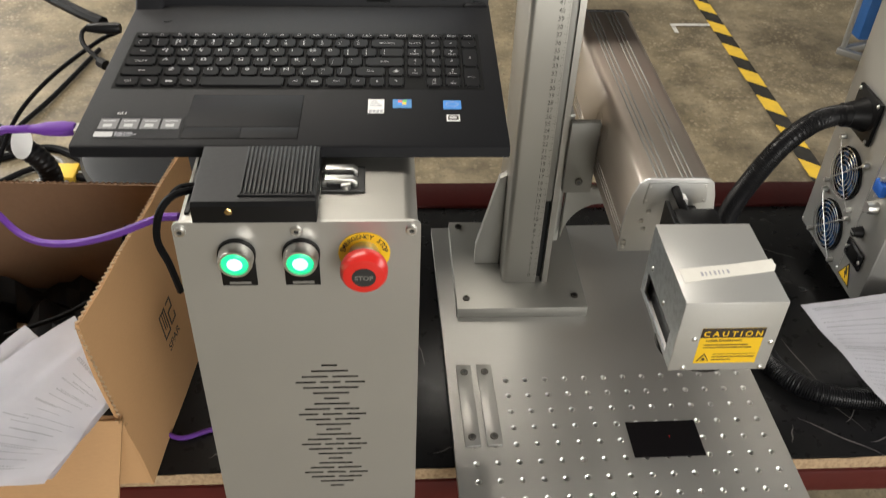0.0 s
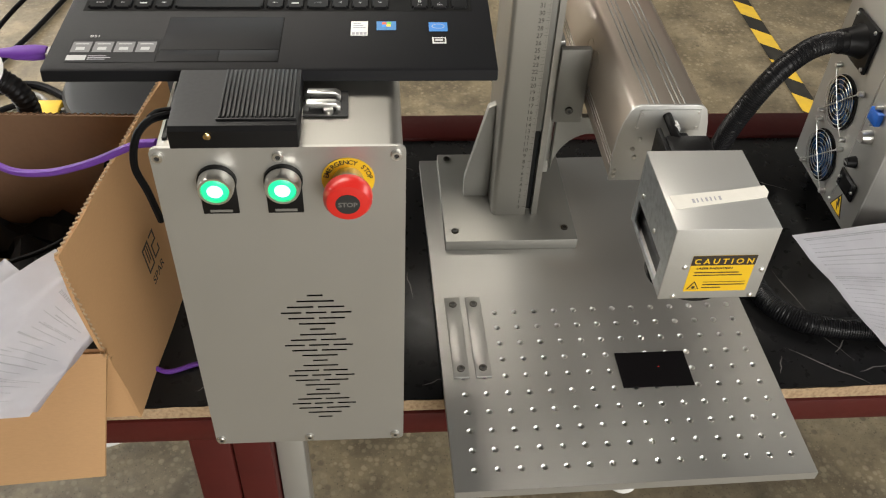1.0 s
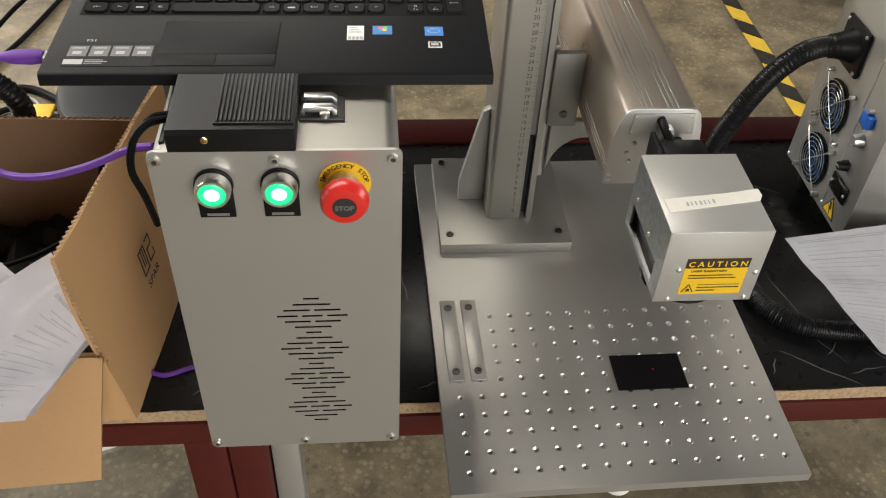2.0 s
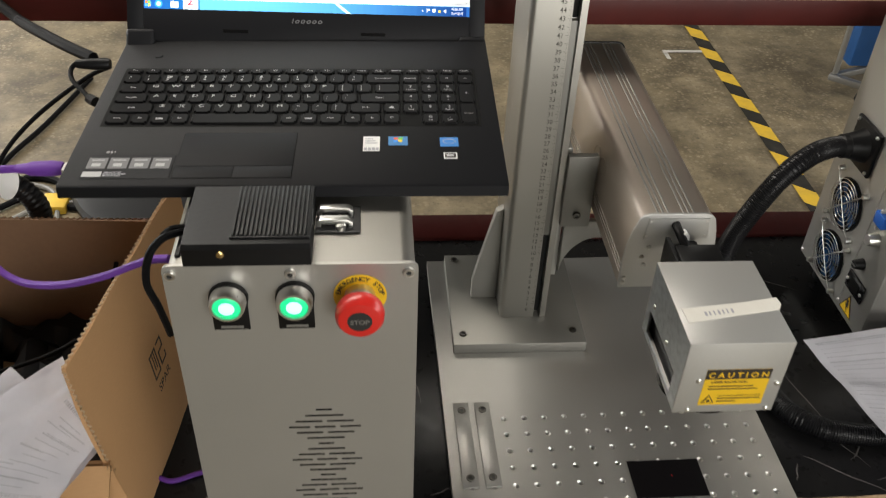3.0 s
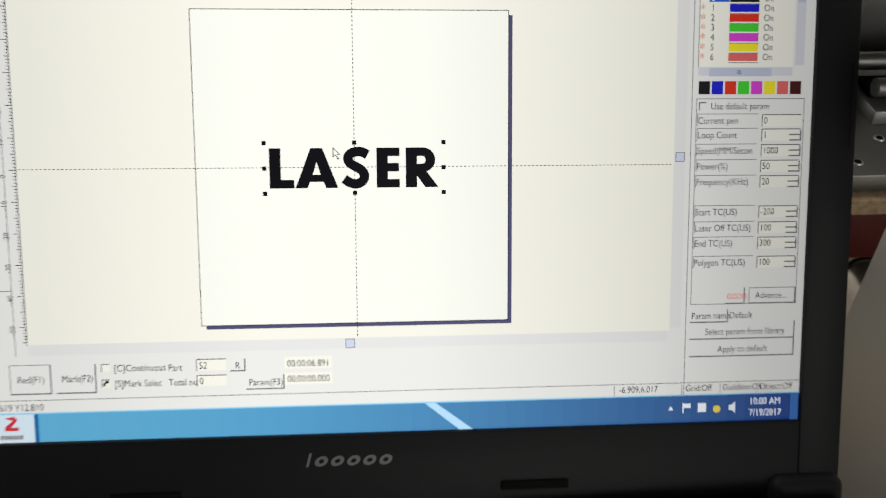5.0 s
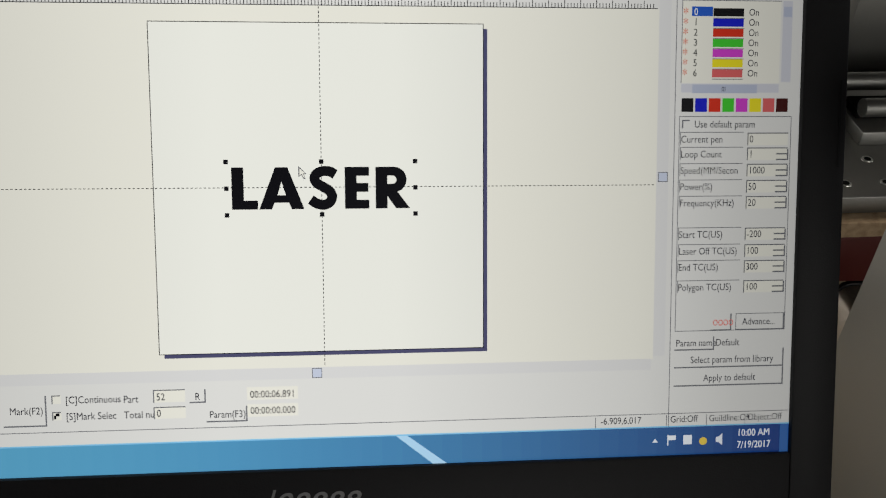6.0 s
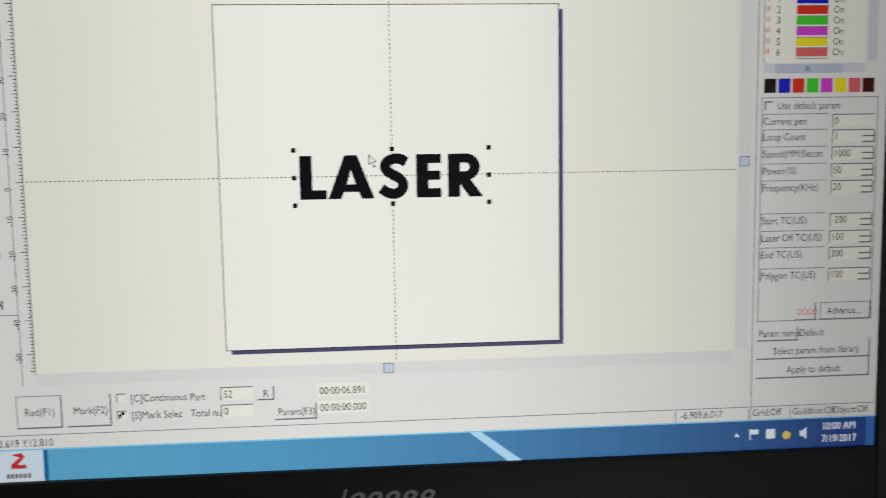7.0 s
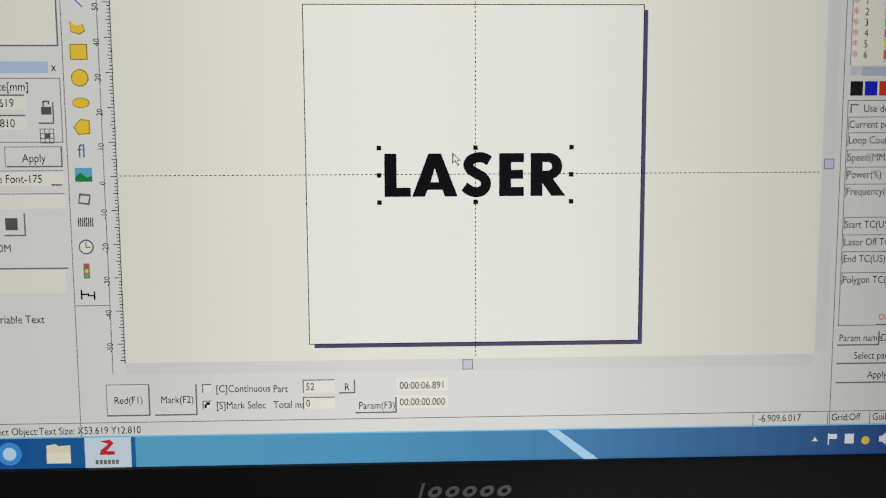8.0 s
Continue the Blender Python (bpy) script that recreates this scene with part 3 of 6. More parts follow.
cap = [(0.2425, 0.984), (0.2422, 1.022), (0.2435, 1.041), (0.247, 1.060), (0.2525, 1.0755), (0.2570, 1.0810), (0.2625, 1.0828),
       (0.322, 1.0828), (0.329, 1.081), (0.3335, 1.076), (0.3375, 1.061), (0.3405, 1.040), (0.3415, 1.022), (0.3415, 0.984)]
part("arm_end", prism(bmesh.new(), cap, "y", 0.7530, 0.7565, 0.0006), SHEET, machine)
part("arm_end", prism(bmesh.new(), cap, "y", 1.1725, 1.1760, 0.0006), RUBBER, machine, "black plastic end cap")
part("connector_plate", prism(bmesh.new(), [(0.2595, 1.052), (0.262, 1.078), (0.3265, 1.078), (0.3290, 1.052)], "y", 0.7512, 0.7528, 0.0004), SHEET, machine)
for x, z in ((0.2640, 1.074), (0.2620, 1.056), (0.3240, 1.0745), (0.3250, 1.056), (0.247, 0.998), (0.247, 0.991), (0.268, 1.040), (0.262, 1.027), (0.266, 1.016)):
    screw(machine, pose(x, 0.7528, z) @ FRONT, small=True)
bm = bmesh.new()
tube(bm, [(0.291, 0.752, 1.071), (0.293, 0.738, 1.067), (0.298, 0.722, 1.058)], 0.0048)
part("connector_cable", bm, RUBBER, machine)
part("cable_marker", turned(bmesh.new(), (0.2965, 0.744, 1.0655), [(0, 0.0052), (0.010, 0.0052)], axis="y", seg=14), WHITE, machine, "white cable sleeve")
bm = bmesh.new()
box(bm, 0.283, 0.330, 0.690, 0.728, 1.034, 1.064, 0.004)
box(bm, 0.276, 0.281, 0.668, 0.735, 1.030, 1.068, 0.001)
box(bm, 0.300, 0.318, 0.664, 0.752, 1.012, 1.050, 0.003)
part("mount", bm, RUBBER, machine, "black head mount and connector hood")
# scan head: folded aluminium cover, zinc side plate with window, black lens below
hx0, hx1, hy0, hy1, hz0, hz1 = 0.2425, 0.3355, 0.548, 0.660, 1.009, 1.0945
t = 0.0015
for sheet_name, ext in (("head_front", (hx0, hx1, hy0, hy0 + t, hz0, hz1, 0.0005)), ("head_top", (hx0, hx1, hy0 + t, hy1, hz1 - t, hz1, 0.0005)),
                        ("head_back", (hx0, hx1, hy1 - t, hy1, hz0, hz1 - t, 0.0004)), ("head_side", (hx1 - t, hx1, hy0 + t, hy1 - t, hz0, hz1 - t, 0.0004)),
                        ("head_bottom", (hx0 + t, hx1 - t, hy0 + t, hy1 - t, hz0, hz0 + t, 0.0002))):
    part(sheet_name, box(bmesh.new(), *ext), SHEET, machine, "folded grey aluminium sheet")
bm = bmesh.new()
wy0, wy1, wz0, wz1 = 0.566, 0.648, 1.016, 1.043
box(bm, hx0, hx0 + t, hy0 + t, hy1 - t, wz1, hz1 - t)
box(bm, hx0, hx0 + t, hy0 + t, hy1 - t, hz0 + t, wz0)
box(bm, hx0, hx0 + t, hy0 + t, wy0, wz0, wz1)
box(bm, hx0, hx0 + t, wy1, hy1 - t, wz0, wz1)
part("side_plate", bm, ZINC, machine, "galvanised side plate with a slot")
part("head_core", box(bmesh.new(), hx0 + 0.006, hx1 - 0.006, hy0 + 0.006, hy1 - 0.006, hz0 + 0.003, hz1 - 0.006), GLASSBLACK, machine)
for y, z in ((0.595, 1.051), (0.640, 1.055)):
    screw(machine, pose(hx0, y, z, 0, -90, 0), small=True)
for x, z in ((0.256, 1.0125), (0.329, 1.0125), (0.331, 1.045), (0.259, 1.0495)):
    screw(machine, pose(x, hy0, z) @ FRONT, small=True)
part("lens", turned(bmesh.new(), (0.2885, 0.604, 0.984), [(0, 0.034), (0.004, 0.040), (0.018, 0.040), (0.0248, 0.036)], seg=40), GLOSSBLACK, machine, "black scan lens barrel")
part("masking_tape", prism(bmesh.new(), [(0.2480, 0.5745), (0.2470, 0.5930), (0.3050, 0.6000), (0.3385, 0.6060), (0.3395, 0.5965), (0.3355, 0.5895), (0.2900, 0.5820)], "z", hz1 + 0.0001, hz1 + 0.0006), TAPE, machine, "strip of masking tape")
bm = bmesh.new()
for k, w in enumerate((2.4, 1.6, 1.4, 2.0, 1.6, 1.3, 2.2)):
    rect(bm, 0.2655 + k * 0.0042, 0.5825 + k * 0.0006, 0.2655 + k * 0.0042 + w * 0.001, 0.5880 + k * 0.0006, hz1 + 0.0009)
part("pen_marks", bm, INK, machine)
# caution label
lx0, lx1, lz0, lz1 = 0.2640, 0.3225, 1.0188, 1.0635
part("caution_label", box(bmesh.new(), lx0, lx1, hy0 - 0.0004, hy0 - 0.0001, lz0, lz1), YELLOW, machine, "yellow and black laser warning label")
part("label_band", box(bmesh.new(), lx0, lx1, hy0 - 0.0008, hy0 - 0.0005, lz1 - 0.0115, lz1), PRINT, machine)
again("label_word", words_mesh("label_word", "C A U T I O N", 0.0088, YELLOW, 1.0, 0, "CENTER", 0.0002), machine, pose((lx0 + lx1) / 2, hy0 - 0.0011, lz1 - 0.0093) @ FRONT)
again("label_word", words_mesh("label_word", "LASER RADIATION", 0.0036, PRINT, 1.1, 0, "LEFT", 0.0001), machine, pose(lx0 + 0.006, hy0 - 0.0007, lz1 - 0.0165) @ FRONT)
for x0, z0, x1, z1 in ((lx0 + 0.005, lz1 - 0.0212, lx0 + 0.046, lz1 - 0.0200), (lx0 + 0.005, lz1 - 0.0246, lx0 + 0.050, lz1 - 0.0234), (lx0 + 0.016, lz0 + 0.0118, lx0 + 0.0555, lz0 + 0.0124),
                       (lx0 + 0.016, lz0 + 0.0080, lx0 + 0.0555, lz0 + 0.0092), (lx0 + 0.016, lz0 + 0.0042, lx0 + 0.034, lz0 + 0.0054)):
    part("label_line", rect(bmesh.new(), x0, z0, x1, z1), PRINT, machine, "", pose(0, hy0 - 0.0007, 0) @ FRONT)
bm = bmesh.new()
bm.faces.new([bm.verts.new((x, y, 0)) for x, y in ((lx0 + 0.0020, lz0 + 0.0030), (lx0 + 0.0140, lz0 + 0.0030), (lx0 + 0.0080, lz0 + 0.0135))])
part("label_triangle", bm, PRINT, machine, "", pose(0, hy0 - 0.0007, 0) @ FRONT)
bm = bmesh.new()
bm.faces.new([bm.verts.new((x, y, 0)) for x, y in ((lx0 + 0.0036, lz0 + 0.0039), (lx0 + 0.0124, lz0 + 0.0039), (lx0 + 0.0080, lz0 + 0.0116))])
part("label_triangle", bm, YELLOW, machine, "", pose(0, hy0 - 0.0010, 0) @ FRONT)
part("label_dot", turned(bmesh.new(), (lx0 + 0.0080, hy0 - 0.0012, lz0 + 0.0062), [(0, 0.0017), (0.0001, 0.0017)], axis="y", seg=12), PRINT, machine)
# hand wheel on the column
wheel = part("hand_wheel", turned(bmesh.new(), (0.1625, 0.948, 1.331), [(0.0, 0.046), (0.002, 0.0495), (0.005, 0.0505), (0.027, 0.0505), (0.031, 0.0490), (0.032, 0.0440),
             (0.028, 0.0405), (0.012, 0.0385), (0.010, 0.0350), (0.010, 0.0140), (0.018, 0.012), (0.026, 0.011), (0.028, 0.006)], seg=48), GLOSSBLACK, machine, "black hand wheel")
part("wheel_shaft", turned(bmesh.new(), (0.1625, 0.948, 1.3076), [(0, 0.012), (0.0240, 0.012)]), STEEL, machine)
for k in range(3):
    a = math.radians(30 + 120 * k)
    bm = bmesh.new()
    box(bm, 0.010, 0.040, -0.006, 0.006, 0.0, 0.012, 0.003)
    part("spoke", bm, GLOSSBLACK, machine, "", pose(0.1625, 0.948, 1.339, 0, 0, math.degrees(a)))
part("clamp_knob", turned(bmesh.new(), (0.218, 0.973, 1.300), [(0, 0.010), (0.004, 0.012), (0.014, 0.012), (0.018, 0.009)], axis="x", seg=20), RUBBER, machine, "black clamp knob")

# ---- control cabinet with lit buttons ----
cab = thing("control_cabinet", "upright aluminium control cabinet with lit green buttons and slotted vents", "control cabinet", pose(-0.0891, 0.5616, 0.784))
W2, H = 0.0994, 0.3925
FT = 0.003
random.seed(2)
rows = []
kinds = [[0.0143], [0.034], [0.024, 0.024], [0.0188, 0.0188, 0.0188], [0.024, 0.024], [0.034]]
for k in range(25):
    rows.append((1.0100 - 0.784 - k * 0.00762, kinds[k % 6]))
bm = bmesh.new()


def quad(bm, *ps):
    bm.faces.new([bm.verts.new(p) for p in ps])


sc, hh = 0.0178, 0.0011
cur = H - 0.006
for z, ws in rows:
    quad(bm, (-W2, 0, z + hh), (W2, 0, z + hh), (W2, 0, cur), (-W2, 0, cur))
    total = sum(ws) + 0.0042 * (len(ws) - 1)
    x = sc - total / 2
    prev = -W2
    for w in ws:
        quad(bm, (prev, 0, z - hh), (x, 0, z - hh), (x, 0, z + hh), (prev, 0, z + hh))
        quad(bm, (x, 0, z + hh), (x + w, 0, z + hh), (x + w, FT, z + hh), (x, FT, z + hh))
        quad(bm, (x, 0, z - hh), (x, FT, z - hh), (x + w, FT, z - hh), (x + w, 0, z - hh))
        quad(bm, (x, 0, z - hh), (x, 0, z + hh), (x, FT, z + hh), (x, FT, z - hh))
        quad(bm, (x + w, 0, z - hh), (x + w, FT, z - hh), (x + w, FT, z + hh), (x + w, 0, z + hh))
        prev = x + w
        x += w + 0.0042
    quad(bm, (prev, 0, z - hh), (W2, 0, z - hh), (W2, 0, z + hh), (prev, 0, z + hh))
    cur = z - hh
quad(bm, (-W2, 0, 0.006), (W2, 0, 0.006), (W2, 0, cur), (-W2, 0, cur))
rc = [(W2 - 0.006 + 0.006 * math.cos(a), H - 0.006 + 0.006 * math.sin(a)) for a in [math.radians(15 * k) for k in range(7)]]
outline_top = rc + [(-x, z) for x, z in reversed(rc)]
bm.faces.new([bm.verts.new((x, 0, z)) for x, z in outline_top])
bm.faces.new([bm.verts.new((x, 0, 0.012 - z + H - 0.012)) for x, z in outline_top])
full = outline_top + [(x, H - z) for x, z in reversed(outline_top)]
for (xa, za), (xb, zb) in zip(full, full[1:] + full[:1]):
    quad(bm, (xa, 0, za), (xb, 0, zb), (xb, FT, zb), (xa, FT, za))
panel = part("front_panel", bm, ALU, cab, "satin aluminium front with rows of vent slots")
# slot walls near black: the shade inside the slots put into their colour
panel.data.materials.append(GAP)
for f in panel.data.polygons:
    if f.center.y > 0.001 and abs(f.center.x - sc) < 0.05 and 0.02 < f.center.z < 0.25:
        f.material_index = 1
# dark sheet behind the slots in place of the dim inside of the case
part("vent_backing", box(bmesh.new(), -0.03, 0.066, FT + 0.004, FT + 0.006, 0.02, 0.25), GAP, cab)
DEP = 0.40
shoulder = [(-W2 + 0.002, 0.004)] + [(-W2 + 0.002 + 0.012 - 0.012 * math.cos(a), H - 0.0125 + 0.012 * math.sin(a)) for a in [math.radians(15 * k) for k in range(7)]]
shoulder += [(-x, z) for x, z in reversed(shoulder)]
bm = bmesh.new()
n = len(shoulder)
a = [bm.verts.new((x, FT + 0.0003, z)) for x, z in shoulder]
b = [bm.verts.new((x, DEP, z)) for x, z in shoulder]
for i in range(n):
    bm.faces.new((a[i], b[i], b[(i + 1) % n], a[(i + 1) % n]))
bm.faces.new(b)
part("case", bm, BRUSHED, cab, "folded aluminium case")
part("case_rail", box(bmesh.new(), -0.0905, -0.0865, 0.012, 0.39, H - 0.002, H + 0.0015, 0.0006), RUBBER, cab, "dark edge rail")
for x in (-0.07, 0.07):
    for y in (0.13, 0.36):
        part("foot", turned(bmesh.new(), (x, y, 0.75 - 0.784), [(0, 0.014), (0.034, 0.015), (0.039, 0.015)]), RUBBER, cab)
for x, z in ((-0.0932, 0.3842), (-0.0009, 0.3842), (0.0918, 0.3844), (-0.0937, 0.0085), (-0.0009, 0.0085), (0.0907, 0.0086)):
    screw(cab, pose(x, 0.0005, z) @ FRONT)
for bx in (-0.0508, 0.0015):
    bz = 0.3610
    button = part("button", turned(bmesh.new(), (bx, 0, bz), [(0, 0.0155), (0.004, 0.0155), (0.0045, 0.0150)], axis="-y", seg=32), RUBBER, cab, "black button collar with square tag")
    part("bezel_ring", turned(bmesh.new(), (bx, -0.004, bz), [(0, 0.0145), (0.0075, 0.0142), (0.0112, 0.0132), (0.0112, 0.0112), (0.009, 0.0110)], axis="-y", seg=36, cap=False), STEEL, button, "bright metal ring")
    part("lens", turned(bmesh.new(), (bx, -0.0105, bz), [(0, 0.0112), (0.0030, 0.0108), (0.0045, 0.0085), (0.005, 0.004)], axis="-y", seg=32), GREENLENS, button, "lit green lens")
    part("lamp_core", turned(bmesh.new(), (bx, -0.0152, bz), [(0, 0.0064), (0.0005, 0.0050)], axis="-y", seg=24), GREENCORE, button)
    part("tag", box(bmesh.new(), bx - 0.0148, bx + 0.0142, -0.0020, -0.0003, bz - 0.0340, bz - 0.004, 0.0004), RUBBER, button, "black name tag")
    bm = bmesh.new()
    rect(bm, bx - 0.009, bz - 0.0320, bx + 0.009, bz - 0.0292)
    part("tag_writing", bm, GREYCABLE, button, "", pose(0, -0.0024, 0) @ FRONT)
ex, ez = 0.0530, 0.3605
stop = part("stop_plate", turned(bmesh.new(), (ex, 0, ez), [(0.0002, 0.0213), (0.0012, 0.0213)], axis="-y", seg=40), YELLOW, cab, "yellow emergency stop disc")
for k, ch in enumerate("EMERGENCY STOP"):
    a = math.radians(168 - k * 12.2)
    me = words_mesh("stop_letter", ch, 0.0058, PRINT, 1.0, 0, "CENTER", 0.00015)
    again("stop_letter", me, stop, pose(ex + 0.0158 * math.cos(a), -0.0016, ez + 0.0158 * math.sin(a)) @ FRONT @ pose(0, 0, 0, 0, 0, math.degrees(a) - 90))
part("stop_neck", turned(bmesh.new(), (ex, -0.0012, ez), [(0, 0.0125), (0.011, 0.0120), (0.014, 0.0105), (0.016, 0.0105)], axis="-y", seg=32), STEEL, cab, "chrome neck")
cap_ = part("stop_button", turned(bmesh.new(), (ex, -0.0155, ez), [(0, 0.0150), (0.002, 0.0185), (0.006, 0.0195), (0.012, 0.0190), (0.0155, 0.0165), (0.0165, 0.0120), (0.0165, 0.0098)], axis="-y", seg=40), REDCAP, cab, "red mushroom stop button")
part("cap_disc", turned(bmesh.new(), (ex, -0.0317, ez), [(0, 0.0098), (0.0006, 0.0096)], axis="-y", seg=32), DARKSTEEL, cap_, "grey disc")
again("cap_word", words_mesh("cap_word", "STOP", 0.0062, GREYCABLE, 1.0, 0, "CENTER", 0.0002), cap_, pose(ex, -0.0326, ez - 0.0022) @ FRONT)

# ---- laptop ----
LAP = pose(-0.0986, 0.6433, 1.1942, 2.27, -0.74, -1.38)  # front middle of the deck
laptop = thing("laptop", "open black laptop showing marking software, on the control cabinet", "laptop", LAP)
LW = 0.189
bm = bmesh.new()
prism(bm, [(0.0, -0.0105), (0.002, -0.0015), (0.004, 0.0), (0.262, 0.0), (0.263, -0.0215), (0.012, -0.0148)], "x", -LW, LW, 0.0015)
part("base", bm, LAPTOP, laptop, "black textured palm rest and case")
for x in (-0.085, 0.085):
    for y in (0.02, 0.24):
        part("rubber_foot", box(bmesh.new(), x - 0.008, x + 0.008, y - 0.006, y + 0.006, -0.0278 if y > 0.1 else -0.0186, -0.0125 if y < 0.1 else -0.019), RUBBER, laptop)
# keyboard
KU, KX0, KY0 = 0.01811, -0.1735, 0.0958
part("keyboard_well", box(bmesh.new(), KX0 - 0.002, KX0 + 19 * KU + 0.002, KY0 - 0.002, KY0 + 0.1060, -0.0006, 0.00015), GAP, laptop)
PU = 0.01840


def keycap(w, h):
    bm = bmesh.new()
    vs = []
    g = 0.0011
    lo = [(g, g), (w - g, g), (w - g, h - g), (g, h - g)]
    hi = [(g + 0.0010, g + 0.0008), (w - g - 0.0010, g + 0.0008), (w - g - 0.0010, h - g - 0.0008), (g + 0.0010, h - g - 0.0008)]
    box_lo = [bm.verts.new((x, y, 0.0003)) for x, y in lo]
    box_hi = [bm.verts.new((x, y, 0.0022)) for x, y in hi]
    bm.faces.new(box_hi)
    for i in range(4):
        bm.faces.new((box_lo[i], box_lo[(i + 1) % 4], box_hi[(i + 1) % 4], box_hi[i]))
    bmesh.ops.bevel(bm, geom=[e for e in bm.edges if abs(e.verts[0].co.z - e.verts[1].co.z) > 0.001], offset=0.0018, segments=2, affect="EDGES")
    return bm


CAPS = {}


def key(x, y, w, h, word=""):
    tag = (round(w, 5), round(h, 5))
    if tag not in CAPS:
        CAPS[tag] = mesh_of("key", keycap(w, h), KEY)
    k = again("key", CAPS[tag], laptop, pose(x, y, 0))
    if not word:
        return k
    if word in SHIFTED and h < 0.03:
        for ch, y in ((SHIFTED[word], 0.0102), (word, 0.0048)):
            legend(k, ch, 0.0050, 0.0052, y, "LEFT", 1.2)
    elif len(word) == 1 and word.isalpha() and word != "v":
        legend(k, word, 0.0062, 0.0044, h * 0.54, "LEFT", 1.3)
    elif len(word) == 1:
        legend(k, word, 0.0055, w / 2, h * 0.42, "CENTER", 1.2)
    else:
        legend(k, word, 0.0034, w / 2, h * 0.44, "CENTER", 1.15)


SHIFTED = dict(zip("`1234567890-=[]\\;',./", '~!@#$%^&*()_+{}|:"<>?'))


def legend(cap, text, size, x, y, align, wide):
    again("legend", words_mesh("legend", text, size, LEGEND, wide, 0, align), cap, pose(x, y, 0.0024))


def key_row(y, h, items, x=0.0, unit=KU):
    for word, w in items:
        if w > 0:
            key(KX0 + x * unit, y, w * unit, h, word)
        x += abs(w)


key_row(KY0 + 5 * PU, 0.0115, [(s, 0.95) for s in "Esc F1 F2 F3 F4 F5 F6 F7 F8 F9 F10 F11 F12 Insert PrtSc Delete Home End PgUp PgDn".split()])
key_row(KY0 + 4 * PU, PU, [(c, 1) for c in "`1234567890-="] + [("Backspace", 2), ("NumLk", 1), ("\u00f7", 1), ("\u00d7", 1), ("\u2013", 1)])
key_row(KY0 + 3 * PU, PU, [("Tab", 1.5)] + [(c, 1) for c in "QWERTYUIOP[]"] + [("\\", 1.5)])
key_row(KY0 + 2 * PU, PU, [("CapsLk", 1.75)] + [(c, 1) for c in "ASDFGHJKL;'"] + [("Enter", 2.25)])
key_row(KY0 + 1 * PU, PU, [("Shift", 2.25)] + [(c, 1) for c in "ZXCVBNM,./"] + [("Shift", 1.75), ("\u25b2", 1)])
key_row(KY0, PU, [("Ctrl", 1.25), ("Fn", 1), ("\u2583", 1), ("Alt", 1), ("", 4.5), ("Alt", 1), ("\u2583", 1), ("Ctrl", 1.25), ("<", 1), ("v", 1), (">", 1)])
for row, trio in ((3, (("7", "Home"), ("8", ""), ("9", "PgUp"))), (2, (("4", ""), ("5", ""), ("6", ""))), (1, (("1", "End"), ("2", ""), ("3", "PgDn")))):
    for col, (digit, below) in enumerate(trio):
        cap = key(KX0 + (15 + col) * KU, KY0 + row * PU, KU, PU)
        legend(cap, digit, 0.0054, KU / 2, 0.0094, "CENTER", 1.2)
        legend(cap, below or "-", 0.0032, KU / 2, 0.0048, "CENTER", 1.1)
for col, (digit, below) in ((15.999, ("0", "Ins")), (17, (".", "Del"))):
    cap = key(KX0 + col * KU, KY0, KU, PU)
    legend(cap, digit, 0.0054, KU / 2, 0.0094, "CENTER", 1.2)
    legend(cap, below, 0.0032, KU / 2, 0.0048, "CENTER", 1.1)
key(KX0 + 18 * KU, KY0 + 2 * PU, KU, 2 * PU, "+")
key(KX0 + 18 * KU, KY0, KU, 2 * PU, "Enter")
# touch pad, power button, stickers
bm = bmesh.new()
box(bm, -0.0965, 0.0045, 0.0125, 0.0830, -0.0004, 0.0003, 0.0003)
part("touchpad_gap", bm, GAP, laptop)
part("touchpad", box(bmesh.new(), -0.0958, 0.0038, 0.0305, 0.0823, 0.0001, 0.0006, 0.0003), PADMAT, laptop)
part("touchpad_button", box(bmesh.new(), -0.0958, -0.0463, 0.0132, 0.0300, 0.0001, 0.0006, 0.0003), PADMAT, laptop)
part("touchpad_button", box(bmesh.new(), -0.0457, 0.0038, 0.0132, 0.0300, 0.0001, 0.0006, 0.0003), PADMAT, laptop)
part("power_button", turned(bmesh.new(), (-0.150, 0.2285, 0), [(0, 0.0045), (0.0008, 0.0042)], seg=24), LAPTOP, laptop)


def sticker(name, x0, x1, y0, y1, mat, label):
    return part(name, box(bmesh.new(), x0, x1, y0, y1, 0.0001, 0.0004), mat, laptop, label)


s1 = sticker("sticker", 0.0637, 0.0785, 0.0530, 0.0760, WHITE, "white service sticker")
bm = bmesh.new()
for k in range(3):
    rect(bm, 0.0655, 0.0645 + 0.0035 * k, 0.0765 - 0.002 * k, 0.0660 + 0.0035 * k, 0.0006)
for k in range(4):
    rect(bm, 0.0648 + 0.0034 * k, 0.0538, 0.0674 + 0.0034 * k, 0.0580, 0.0006)
part("sticker_print", bm, INK, s1)
s2 = sticker("sticker", 0.0862, 0.1035, 0.0620, 0.0760, material("blue_sticker", (0.03, 0.20, 0.50), 0.35), "blue sticker with a coloured flag")
for cx, cy, cc in ((-0.0020, 0.0022, (0.8, 0.12, 0.02)), (0.0022, 0.0026, (0.15, 0.6, 0.05)), (-0.0024, -0.0018, (0.02, 0.3, 0.85)), (0.0018, -0.0014, (0.9, 0.6, 0.02))):
    bm = bmesh.new()
    rect(bm, 0.0950 + cx - 0.0019, 0.0702 + cy - 0.0018, 0.0950 + cx + 0.0019, 0.0702 + cy + 0.0018, 0.0006)
    part("flag_pane", bm, material("flag_colour", cc, 0.4), s2)
